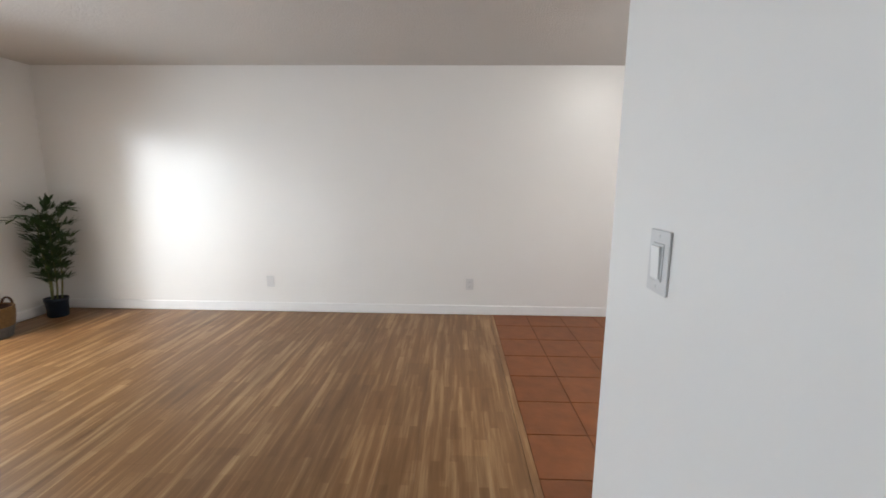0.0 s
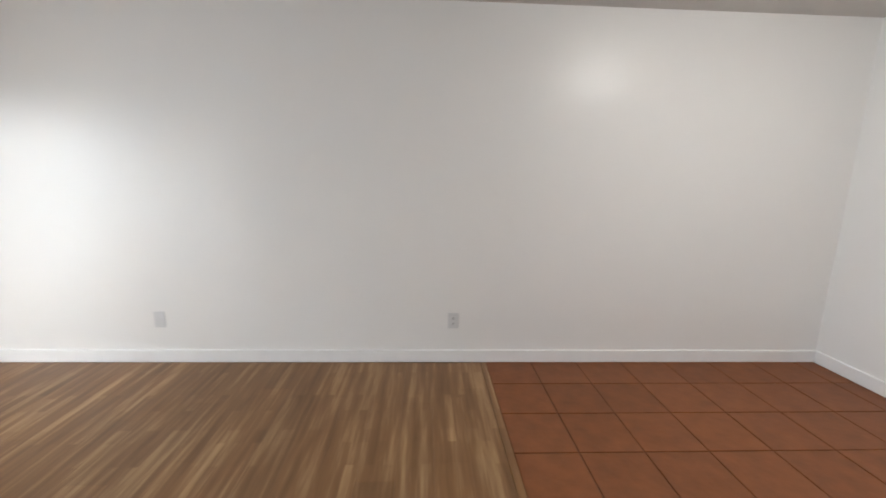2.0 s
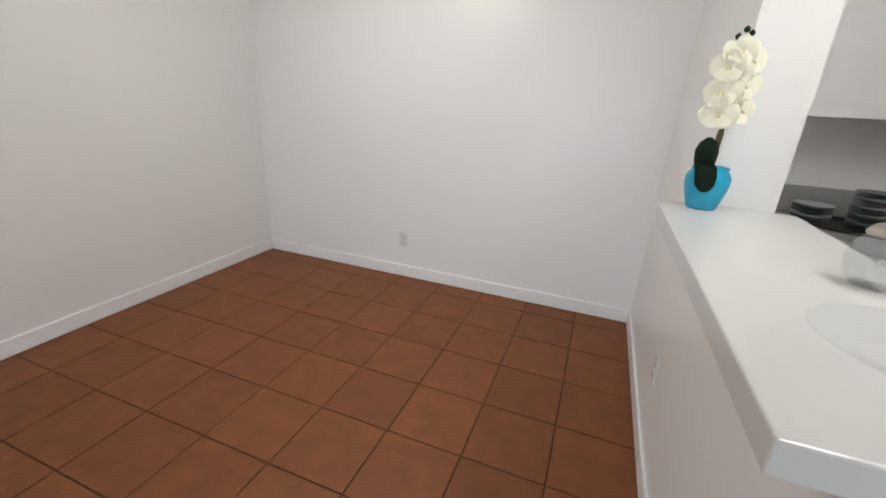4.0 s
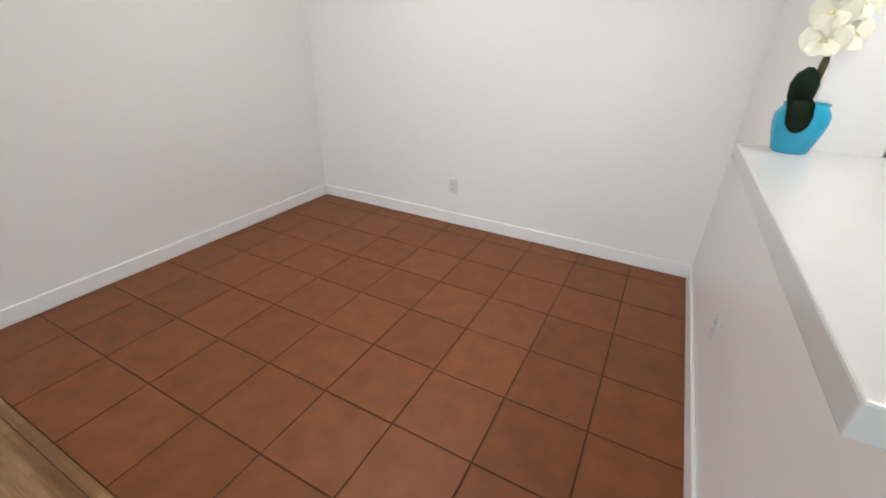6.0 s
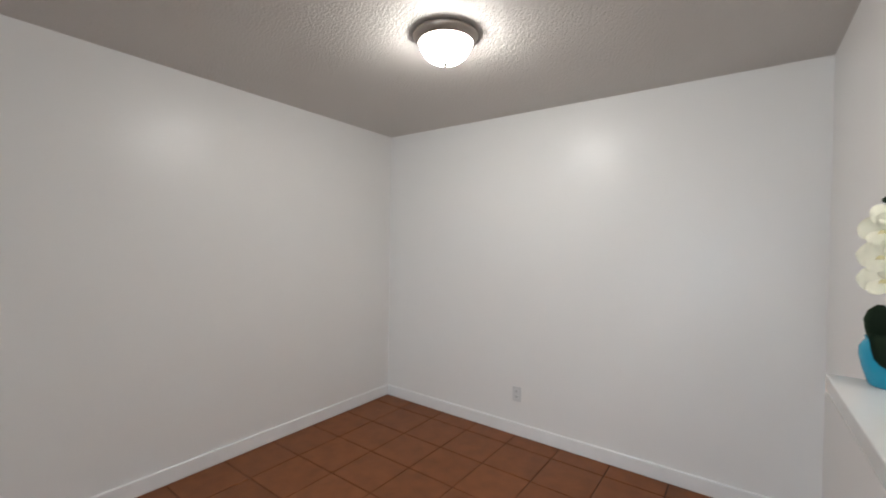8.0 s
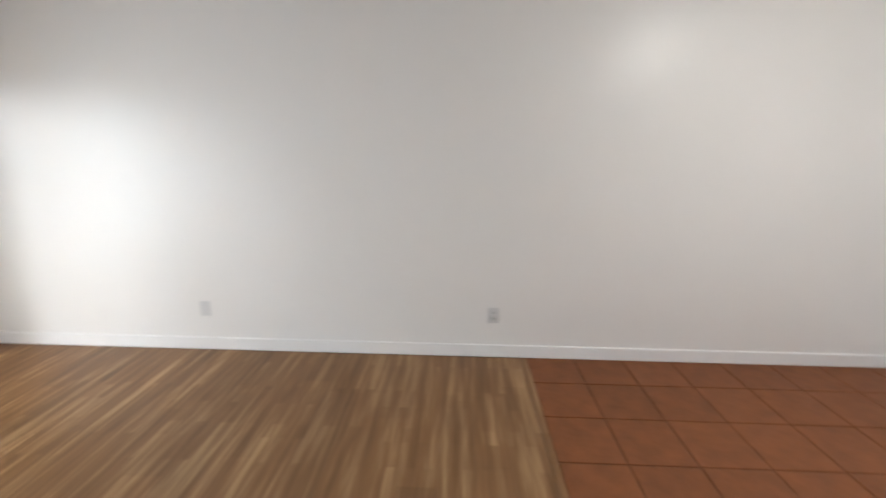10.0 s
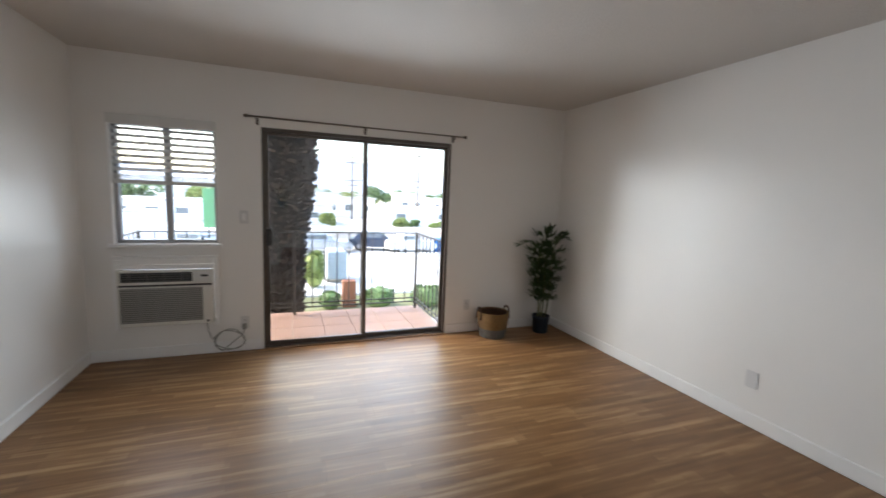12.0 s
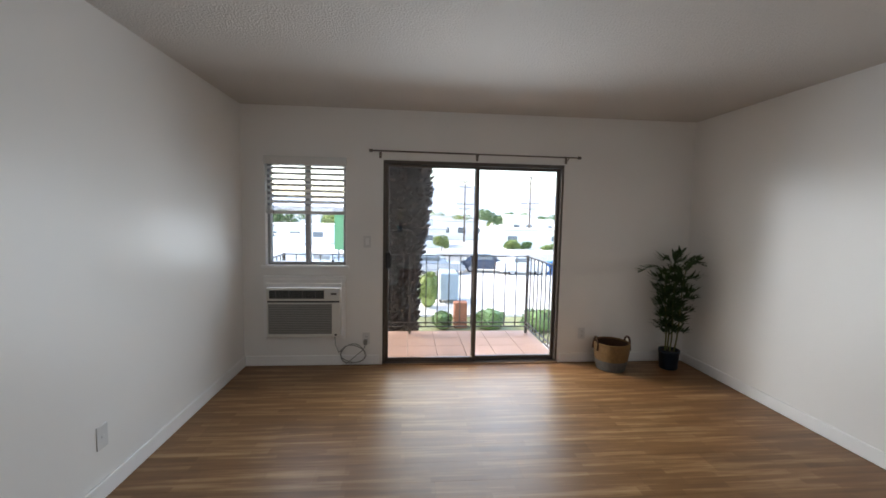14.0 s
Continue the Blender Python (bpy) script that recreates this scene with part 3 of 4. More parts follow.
pc = Vector((0.215, -0.290, 0))
palm = thing("potted_bamboo_palm", pc, "bushy green artificial bamboo palm in a small navy pot", "plant")
bm = lathe(B(), pc, [(0.0, 0.0), (0.078, 0.0), (0.085, 0.008), (0.094, 0.16), (0.099, 0.165), (0.100, 0.196), (0.093, 0.196), (0.09, 0.175), (0.0, 0.172)], 28)
pot = part("pot", bm, M_POT, palm, "navy blue pot")
part("soil", lathe(B(), pc, [(0.0885, 0.176), (0.06, 0.182), (0.0, 0.186)], 20), M_SOIL, pot)
rng = random.Random(5)
for ci, (cx, cy, lean_x, lean_y, top) in enumerate(((0.0, -0.045, 0.02, -0.05, 0.98), (0.03, 0.03, 0.04, 0.05, 1.04), (-0.03, 0.0, -0.02, 0.0, 1.10), (0.02, -0.01, 0.06, -0.02, 0.90))):
    base = pc + Vector((cx, cy, 0.17))
    tip = Vector((pc.x + cx + lean_x, pc.y + cy + lean_y, top))
    bow = [base.lerp(tip, k / 6) + Vector((0, 0.012 * math.sin(k), 0)) for k in range(7)]
    part("cane", tube(B(), bow, [0.0085, 0.008, 0.0075, 0.007, 0.006, 0.005, 0.003], 7), M_CANE, palm)
    fronds = B()
    for k in range(17):
        f = 0.24 + 0.76 * (k + rng.random() * 0.6) / 17
        p = base.lerp(tip, f)
        az = k * 2.4 + ci * 1.3
        reach = (0.055 + 0.075 * f) * rng.uniform(0.75, 1.1)
        up = rng.uniform(0.25, 0.9) * (0.5 + 0.7 * f)
        end = p + Vector((math.cos(az) * reach, math.sin(az) * reach * 1.15, reach * up))
        end.x = min(max(end.x, 0.05), 0.52)
        end.y = min(end.y, -0.06)
        spine = [p.lerp(end, u) + Vector((0, 0, 0.05 * math.sin(u * 2.6) * reach * 4 - 0.05 * u * u)) for u in (0, 0.33, 0.66, 1)]
        tube(fronds, spine, [0.003, 0.0025, 0.002, 0.0012], 4)
        for j in range(9):
            u = 0.18 + 0.82 * j / 8
            q = p.lerp(end, u) + Vector((0, 0, 0.05 * math.sin(u * 2.6) * reach * 4 - 0.05 * u * u))
            d0 = (end - p).normalized()
            side = d0.cross(Vector((0, 0, 1))).normalized()
            for s in (-1, 1) if j < 8 else (0,):
                dd = d0 * rng.uniform(0.5, 0.9) + side * s * rng.uniform(0.35, 0.75) + Vector((0, 0, rng.uniform(0.15, 0.9)))
                ln = rng.uniform(0.085, 0.145)
                tipq = q + dd.normalized() * ln
                if tipq.y > -0.015 or tipq.x < 0.015:
                    ln *= 0.35
                leaf(fronds, q, dd, ln, rng.uniform(0.014, 0.021), rng.uniform(0.05, 0.45), rng.uniform(-0.5, 0.5))
    part("foliage", fronds, M_LEAF, palm, "narrow dark green leaflets")
arch = B()
for tgt in ((0.26, -0.66, 1.00), (0.30, -0.03, 1.06), (0.25, -0.25, 1.18), (0.3, -0.36, 1.16), (0.38, -0.17, 1.12)):
    p, end = Vector((0.24, -0.3, 0.9)), Vector(tgt)
    for j in range(11):
        u = 0.35 + 0.65 * j / 10
        q = p.lerp(end, u) + Vector((0, 0, 0.10 * math.sin(u * math.pi)))
        d0 = (end - p).normalized()
        side = d0.cross(Vector((0.3, 0.2, 1))).normalized()
        for s in (-1, 1):
            dd = d0 * 0.9 + side * s * rng.uniform(0.3, 0.6)
            ln = rng.uniform(0.07, 0.12)
            if (q + dd.normalized() * ln).y > -0.015:
                ln *= 0.3
            leaf(arch, q, dd, ln, 0.021, 0.25, rng.uniform(-0.4, 0.4))
    tube(arch, [p.lerp(end, u) + Vector((0, 0, 0.10 * math.sin(u * math.pi))) for u in (0, 0.25, 0.5, 0.75, 1)], [0.004, 0.0035, 0.003, 0.002, 0.001], 5)
part("foliage", arch, M_LEAF, palm, "arching top fronds")

# ---- dining ceiling lamp ----
LX, LY = 6.03, -1.60
lamp = thing("ceiling_lamp", (LX, LY, H), "lit flush-mount ceiling lamp with nickel rim and opal dome", "ceiling lamp")
part("rim", lathe(B(), (LX, LY, H), [(0.0, -0.002), (0.155, -0.002), (0.161, -0.012), (0.159, -0.024), (0.148, -0.034), (0.142, -0.048), (0.134, -0.052), (0.128, -0.044)], 48), M_NICKEL, lamp, "brushed nickel rim")
part("dome", lathe(B(), (LX, LY, H), [(0.128, -0.046), (0.122, -0.072), (0.106, -0.1), (0.076, -0.125), (0.042, -0.139), (0.0, -0.143)], 48), M_DOME, lamp, "glowing opal glass dome")
part("knob", lathe(B(), (LX, LY, H), [(0.011, -0.141), (0.012, -0.147), (0.007, -0.154), (0.004, -0.160), (0.0, -0.162)], 16), M_NICKEL, lamp)

# ---- breakfast bar and what stands on it ----
ZB = 1.118
bar = thing("breakfast_bar", (5.48, -3.22, 1.07), "white quartz breakfast bar on the half wall", "countertop")
part("slab", box(B(), 4.885, 6.102, -3.43, -3.012, 1.070, ZB, 0.004), M_QUARTZ, bar)

oc = (6.045, -3.138, ZB)
orchid = thing("orchid", oc, "white artificial orchid in a turquoise glazed pot", "plant")
opot = part("pot", lathe(B(), oc, [(0.0, 0.0), (0.042, 0.0), (0.046, 0.004), (0.058, 0.045), (0.066, 0.082), (0.066, 0.104), (0.057, 0.122), (0.052, 0.128), (0.055, 0.137), (0.050, 0.139), (0.047, 0.126), (0.0, 0.118)], 36), M_TURQ, orchid, "turquoise glazed ceramic pot")
part("moss", lathe(B(), oc, [(0.046, 0.122), (0.03, 0.132), (0.0, 0.135)], 18), M_SOIL, opot)
spine = [(oc[0] + 0.0, oc[1] + 0.005, ZB + 0.12), (oc[0] + 0.012, oc[1] - 0.004, ZB + 0.24), (oc[0] + 0.006, oc[1], ZB + 0.36), (oc[0] - 0.01, oc[1] + 0.01, ZB + 0.47), (oc[0] - 0.005, oc[1] + 0.02, ZB + 0.53)]
part("stem", tube(B(), spine, [0.011, 0.010, 0.008, 0.005, 0.003], 8), M_OSTEM, orchid)


def blade(pts2, widths, up):
    """A broad strap leaf along pts2 with rounded outline and thickness."""
    bm = B()
    rows = []
    for p, w in zip(pts2, widths):
        p = Vector(p)
        rows.append([bm.verts.new(p + Vector((up[0] * w * k, up[1] * w * k, 0.10 * w * (abs(k) - 1)))) for k in (-1, -0.5, 0, 0.5, 1)])
    for a, b2 in zip(rows, rows[1:]):
        for k in range(4):
            f = bm.faces.new((a[k], a[k + 1], b2[k + 1], b2[k]))
            f.smooth = True
    bmesh.ops.solidify(bm, geom=bm.faces[:], thickness=0.002)
    return bm


ox, oy = oc[0], oc[1]
vx, vy = 0.12, 0.99   # across the leaves
part("leaf", blade([(ox - 0.035, oy + 0.03, ZB + 0.12), (ox - 0.05, oy + 0.032, ZB + 0.155), (ox - 0.055, oy + 0.034, ZB + 0.19), (ox - 0.055, oy + 0.034, ZB + 0.215), (ox - 0.05, oy + 0.034, ZB + 0.232)], [0.018, 0.03, 0.033, 0.025, 0.006], (vx, vy)), M_OLEAF, orchid, "dark green strap leaf")
part("leaf", blade([(ox - 0.04, oy + 0.028, ZB + 0.155), (ox - 0.068, oy + 0.027, ZB + 0.142), (ox - 0.078, oy + 0.024, ZB + 0.112), (ox - 0.080, oy + 0.022, ZB + 0.086), (ox - 0.078, oy + 0.02, ZB + 0.070), (ox - 0.077, oy + 0.02, ZB + 0.064)], [0.024, 0.030, 0.031, 0.027, 0.016, 0.005], (vx, vy)), M_OLEAF, orchid, "dark green drooping leaf")


def bloom(c, facing, size, seed):
    """Five cupped petals round a yellow lip."""
    r2 = random.Random(seed)
    c, fz = Vector(c), Vector(facing).normalized()
    sx = fz.cross(Vector((0, 0, 1))).normalized()
    sy = sx.cross(fz)
    bm = B()
    for k, (ang, ln, wd) in enumerate(((90, 0.95, 0.72), (174, 1.05, 1.15), (6, 1.05, 1.15), (234, 0.92, 0.72), (306, 0.92, 0.72))):
        a = radians(ang + r2.uniform(-8, 8))
        d = sx * math.cos(a) + sy * math.sin(a)
        t = sx * -math.sin(a) + sy * math.cos(a)
        rows = []
        for u, w in ((0.04, 0.2), (0.22, 0.72), (0.45, 1.0), (0.7, 1.0), (0.88, 0.72), (1.0, 0.25)):
            cup = 0.28 * u * u * r2.uniform(0.4, 1.2) - 0.1 * (k in (1, 2))
            rows.append([bm.verts.new(c + d * u * ln * size + t * w * wd * size * 0.55 * q + fz * size * (cup - 0.15 * abs(q) + r2.uniform(-0.03, 0.03))) for q in (-1, 0, 1)])
        for r0, r1 in zip(rows, rows[1:]):
            for q in range(2):
                f = bm.faces.new((r0[q], r0[q + 1], r1[q + 1], r1[q]))
                f.smooth = True
    fl = part("blossom", bm, M_PETAL, orchid, "cream white orchid blossom")
    lip = B()
    for s in (-1, 0, 1):
        leaf(lip, c + fz * size * 0.05, fz * 0.8 + sx * s * 0.6 - sy * 0.5, size * 0.34, size * 0.18, 0.3, s)
    part("lip", lip, M_PETALC, fl, "yellow speckled lip")


for i, (dx, dy, dz, fx, fy, s) in enumerate(((-0.035, 0.035, 0.30, -1, 0.35, 0.052), (-0.01, -0.045, 0.315, -0.8, -0.5, 0.050), (-0.03, 0.04, 0.365, -1, 0.6, 0.054), (-0.02, -0.03, 0.385, -1, -0.2, 0.050),
                                             (-0.03, 0.04, 0.435, -1, 0.3, 0.050), (-0.015, -0.035, 0.455, -0.9, -0.4, 0.052), (-0.03, 0.012, 0.480, -1, 0.1, 0.046), (0.02, 0.0, 0.40, 0.6, 0.9, 0.05), (0.015, 0.0, 0.33, 0.5, 1.0, 0.048))):
    bloom((ox + dx, oy + dy * 0.72, ZB + dz), (fx, fy, 0.1), s, 20 + i)
for dx, dy, dz in ((-0.01, 0.022, 0.518), (-0.008, 0.004, 0.537), (0.0, -0.012, 0.528)):
    part("bud", lathe(B(), (ox + dx, oy + dy, ZB + dz), [(0.0, -0.01), (0.008, -0.004), (0.009, 0.004), (0.0, 0.012)], 10), M_OLEAF, orchid, "dark closed bud")

gc = (5.125, -3.240, ZB)
bm = lathe(B(), gc, [(0.0, 0.0), (0.055, 0.0), (0.06, 0.003), (0.10, 0.012), (0.122, 0.024), (0.124, 0.028), (0.119, 0.028), (0.097, 0.017), (0.055, 0.008), (0.0, 0.008)], 48)
tagged(new("glass_plate", mesh_of(bm, "glass_plate", M_CLEAR)), "shallow clear glass plate on the breakfast bar", "plate").visible_shadow = False
jc = (5.45, -3.335, ZB)
jar = thing("glass_jar", jc, "round clear glass jar with a silver lid", "jar")
part("jar_body", lathe(B(), jc, [(0.0, 0.0), (0.035, 0.0), (0.052, 0.02), (0.058, 0.05), (0.05, 0.085), (0.036, 0.1), (0.034, 0.1), (0.047, 0.084), (0.055, 0.05), (0.049, 0.022), (0.0, 0.006)], 32), M_CLEAR, jar)
part("lid", lathe(B(), jc, [(0.0, 0.101), (0.038, 0.101), (0.04, 0.106), (0.03, 0.12), (0.008, 0.128), (0.010, 0.14), (0.0, 0.146)], 24), M_NICKEL, jar, "silver lid")

# ---- kitchen beyond the bar ----
kb = thing("base_cabinet", (7.05, -4.5, 0), "white base cabinet below the kitchen worktop", "cabinet")
part("body", box(B(), 6.77, XE, -5.9, YC - 0.20, 0.1, 0.87), M_TRIM, kb)
part("plinth", box(B(), 6.83, XE, -5.9, YC - 0.20, 0, 0.1), M_DARK, kb)
for i in range(4):
    d = part("cabinet_door", box(B(), 6.752, 6.77, -5.9 + i * 0.625 + 0.004, -5.9 + (i + 1) * 0.625 - 0.004, 0.12, 0.85, 0.003), M_TRIM, kb)
    part("handle", tube(B(), [(6.735, -5.9 + i * 0.625 + 0.06, 0.65), (6.735, -5.9 + i * 0.625 + 0.06, 0.8)], 0.006), M_NICKEL, d)
tagged(new("kitchen_worktop", mesh_of(box(B(), 6.74, XE, -5.9, YC - 0.20, 0.872, 0.912, 0.004), "kitchen_worktop", M_GREYSTONE)), "grey stone kitchen worktop", "countertop")
tagged(new("backsplash", mesh_of(box(B(), XE - 0.02, XE, -5.9, YC - 0.20, 0.913, 1.065, 0.003), "backsplash", M_GREYSTONE)), "low grey stone backsplash strip", "backsplash", kind="structure")
ku = thing("wall_cabinet", (7.18, -4.6, 1.435), "white wall cabinet above the kitchen worktop", "cabinet")
part("body", box(B(), 7.03, XE, -5.9, -3.62, 1.435, H - 0.002), M_TRIM, ku)
for i in range(5):
    part("cabinet_door", box(B(), 7.01, 7.03, -5.9 + i * 0.456 + 0.003, -5.9 + (i + 1) * 0.456 - 0.003, 1.43, H - 0.02, 0.003), M_TRIM, ku)


def stack(name, at, label, r, n, rise):
    th = thing(name, at, label, "dishes", "dishes on the worktop")
    for i in range(n):
        z = i * rise
        part("plate" if rise < 0.02 else "bowl", lathe(B(), (at[0], at[1], at[2] + z), [(0.0, 0.0), (r * 0.55, 0.0), (r * 0.6, 0.003), (r, rise * 0.75), (r, rise * 0.9), (r * 0.96, rise * 0.9), (r * 0.55, 0.006), (0.0, 0.006)], 32), M_TEALW if i % 3 == 1 else M_TEAL, th)


tagged(new("tray", mesh_of(lathe(B(), (7.08, -4.02, 0.913), [(0.0, 0.0), (0.19, 0.0), (0.2, 0.012), (0.195, 0.012), (0.185, 0.004), (0.0, 0.004)], 36), "tray", M_DARK)), "round black tray under stacked bowls", "tray")
stack("bowl_stack", (7.1, -3.86, 0.926), "stack of shallow dark teal bowls with pale rims", 0.085, 5, 0.017)
stack("plate_stack", (7.06, -4.08, 0.926), "tall stack of dark teal plates with pale rims", 0.085, 13, 0.0135)
kl = thing("kitchen_ceiling_light", (5.45, -3.68, H), "lit fluorescent ceiling light in the kitchen", "ceiling light")
part("frame", box(B(), 4.95, 5.95, -3.79, -3.57, H - 0.02, H - 0.001, 0.004), M_TRIM, kl)
part("diffuser", box(B(), 4.98, 5.92, -3.75, -3.61, H - 0.06, H - 0.021, 0.01), M_KITCHEN, kl, "glowing diffuser")

# ---- balcony ----
solid("balcony_slab", box(B(), -1.46, -0.16, -4.66, -1.24, -0.30, -0.096), M_STUCCO, "cream stucco balcony slab outside the sliding door", "balcony", "structure")
bslab = bpy.data.objects["balcony_slab"]
me = mesh_of(box(B(), -0.1605, 0.1605, -0.1685, 0.1685, -0.008, 0.008, 0.003, 1), "balcony_tile", M_BTILE)
for i in range(4):
    for j in range(10):
        o = new("balcony_tile", me)
        o.parent = bslab
        o.matrix_basis = Matrix.Translation((-0.325 - i * 0.325, -1.415 - j * 0.341, -0.088))
railing = thing("balcony_railing", (-1.34, -2.9, -0.08), "dark painted iron balcony railing with thin balusters", "railing")
RX, RN, RS, RT = -1.34, -1.325, -4.545, 0.985
for y0, y1 in ((RS, RN),):
    part("top_rail", box(B(), RX - 0.016, RX + 0.016, y0, y1, RT - 0.014, RT, 0.003), M_IRON, railing)
    part("bottom_rail", box(B(), RX - 0.011, RX + 0.011, y0, y1, 0.062, 0.076, 0.002), M_IRON, railing)
    part("bottom_rail", box(B(), RX - 0.011, RX + 0.011, y0, y1, 0.008, 0.022, 0.002), M_IRON, railing)
for yy in (RN, RS):
    part("top_rail", box(B(), RX + 0.017, -0.165, yy - 0.016, yy + 0.016, RT - 0.014, RT, 0.003), M_IRON, railing)
    part("bottom_rail", box(B(), RX + 0.017, -0.165, yy - 0.011, yy + 0.011, 0.062, 0.076, 0.002), M_IRON, railing)
    part("bottom_rail", box(B(), RX + 0.017, -0.165, yy - 0.011, yy + 0.011, 0.008, 0.022, 0.002), M_IRON, railing)
post_me = mesh_of(box(B(), -0.0175, 0.0175, -0.0175, 0.0175, -0.078, RT + 0.008, 0.003, 1), "post", M_IRON)
bal_me = mesh_of(box(B(), -0.0065, 0.0065, -0.0065, 0.0065, 0.02, RT - 0.012), "baluster", M_IRON)


def stand(name, me2, x, y):
    o = new(name, me2)
    o.parent = railing
    o.matrix_parent_inverse = railing.matrix_basis.inverted()
    o.matrix_basis = Matrix.Translation((x, y, 0))


for yy in (RN, -2.92, RS):
    stand("post", post_me, RX, yy)
for k in range(1, 21):
    yy = RN - k * 0.1533
    if abs(yy + 2.92) > 0.04:
        stand("baluster", bal_me, RX, yy)
for yy in (RN, RS):
    for k in range(1, 8):
        stand("baluster", bal_me, RX + k * 0.148, yy)
solid("roof_eave", box(B(), -1.55, -0.16, -7.5, 1.5, H + 0.06, H + 0.2), M_STUCCO, "cream stucco eave above the balcony", "roof", "structure")
solid("facade", box(B(), -0.30, -0.161, 0.15, 5, -2.95, H + 0.06), M_STUCCO, "cream stucco outer wall of the building", "wall", "structure")
solid("facade_south", box(B(), -0.30, -0.161, -9, -4.70, -2.95, H + 0.06), M_STUCCO, "cream stucco outer wall of the building", "wall", "structure")
solid("facade_lower", box(B(), -0.30, -0.161, -4.70, 0.15, -2.95, -0.301), M_STUCCO, "cream stucco outer wall of the lower storey", "wall", "structure")

# ---- ground and street ----
GZ = -2.95
bm = B()
bmesh.ops.create_grid(bm, x_segments=2, y_segments=2, size=1, matrix=Matrix.LocRotScale((0, 0, GZ), None, (3000, 3000, 1)))
solid("ground", bm, M_CONC, "pale concrete and dry earth reaching the horizon", "ground", "structure")
solid("road", box(B(), -44, -33, -300, 300, GZ - 0.1, GZ + 0.012), M_ASPHALT, "pale worn asphalt road beyond the parking strip", "road", "structure")
solid("lawn", box(B(), -13.5, -9.8, -40, 40, GZ - 0.1, GZ + 0.04), M_GRASSG, "dry lawn strip with clipped bushes", "lawn", "structure")
solid("pavement", box(B(), -26, -13.6, -60, 60, GZ - 0.1, GZ + 0.10, 0.02), M_CONC, "broad pale concrete driveway with a raised kerb", "pavement", "structure")


def clump(bm, c, rad, n, size, seed):
    """Many small leaves spread through an uneven rounded mass."""
    r2 = random.Random(seed)
    for _ in range(n):
        v = Vector((r2.gauss(0, 1), r2.gauss(0, 1), r2.gauss(0, 1))).normalized()
        k = r2.uniform(0.72, 1.0) * (0.86 + 0.28 * noise.noise(v * 1.7 + Vector((seed, 0, 0))))
        p = Vector((c[0] + v.x * rad[0] * k, c[1] + v.y * rad[1] * k, c[2] + v.z * rad[2] * k))
        d = (v + Vector((r2.uniform(-1, 1), r2.uniform(-1, 1), r2.uniform(-0.6, 1)))).normalized()
        s = d.cross(Vector((r2.uniform(-1, 1), r2.uniform(-1, 1), 1))).normalized() * size * 0.4
        q = d * size * r2.uniform(0.7, 1.3)
        vs = [bm.verts.new(x) for x in (p - q * 0.5, p + s, p + q * 0.6, p - s)]
        bm.faces.new(vs)


def bush(name, x, y, rx, ry, h, material, label, seed, n=1500, size=0.09):
    th = thing(name, (x, y, GZ), label, "bush", "bushes by the driveway")
    part("stem", tube(B(), [(x, y, GZ), (x, y, GZ + h * 0.5)], 0.04), M_TRUNK, th)
    core = B()
    if size >= 0.2:
        rq = random.Random(seed)
        for k in range(9):
            clump(core, (x + rq.uniform(-0.6, 0.6) * rx, y + rq.uniform(-0.7, 0.7) * ry, GZ + h * rq.uniform(0.25, 0.75)), (rx * 0.5, ry * 0.45, h * 0.28), n // 7, size, seed + k)
        return part("crown", core, material, th)
    lathe(core, (x, y, GZ + 0.02), [(0.0, 0.0), (rx * 0.7, h * 0.15), (rx * 0.8, h * 0.5), (rx * 0.6, h * 0.78), (0.0, h * 0.88)], 14)
    for v in core.verts:
        v.co += 0.06 * Vector((noise.noise(v.co * 3), noise.noise(v.co * 3 + Vector((9, 0, 0))), 0))
    clump(core, (x, y, GZ + h * 0.5), (rx, ry, h * 0.5), n, size, seed)
    part("crown", core, material, th)


bush("clipped_bush", -11.6, -1.55, 0.45, 0.45, 0.78, M_HEDGE, "small round clipped green bush on the lawn", 1)
bush("clipped_bush", -11.6, 0.32, 0.65, 0.72, 0.85, M_HEDGE, "wide round clipped green bush on the lawn", 2, 2200)
bush("clipped_bush", -11.3, 2.25, 0.7, 0.85, 0.95, M_HEDGE, "largest round clipped green bush on the lawn", 3, 2400)
bush("clipped_bush", -11.6, 4.6, 0.6, 0.7, 0.85, M_HEDGE, "round clipped green bush on the lawn", 4, 1500)
bush("tall_shrub", -15.2, -1.9, 0.5, 0.55, 1.9, M_SHRUB, "tall loose yellow-green shrub", 5, 2200, 0.12)
bush("street_shrub", -46.5, 1.4, 1.2, 1.0, 2.2, M_SHRUB, "yellow-green shrub by the road", 6, 1500, 0.25)
bush("street_shrub", -51, 11.6, 0.9, 1.3, 1.3, M_SHRUB, "loose pale green shrub before the white buildings", 7, 900, 0.3)
bush("street_shrub", -51.5, 13.6, 0.8, 1.0, 1.0, M_HEDGE, "low green shrub before the white buildings", 17, 700, 0.3)
bush("street_shrub", -50.5, 16.4, 0.8, 1.5, 0.9, M_SHRUB, "low yellow-green shrub before the white buildings", 18, 700, 0.3)
bm = box(B(), -12.1, -11.65, -1.06, -0.56, GZ, GZ + 1.06, 0.02)
tagged(new("brick_pillar", mesh_of(bm, "brick_pillar", M_BRICK)), "short terracotta pillar between the clipped bushes", "pillar")

# palm trunk by the balcony
PX, PY = -2.72, -3.20
trunk = thing("palm_tree", (PX, PY, GZ), "thick dark palm trunk covered in old leaf bases", "tree")


def palm_r(z):
    return 0.435 + 0.02 * math.sin(z * 2.1) + max(0.0, min(1.0, (z - 0.6) / 1.2)) * 0.21


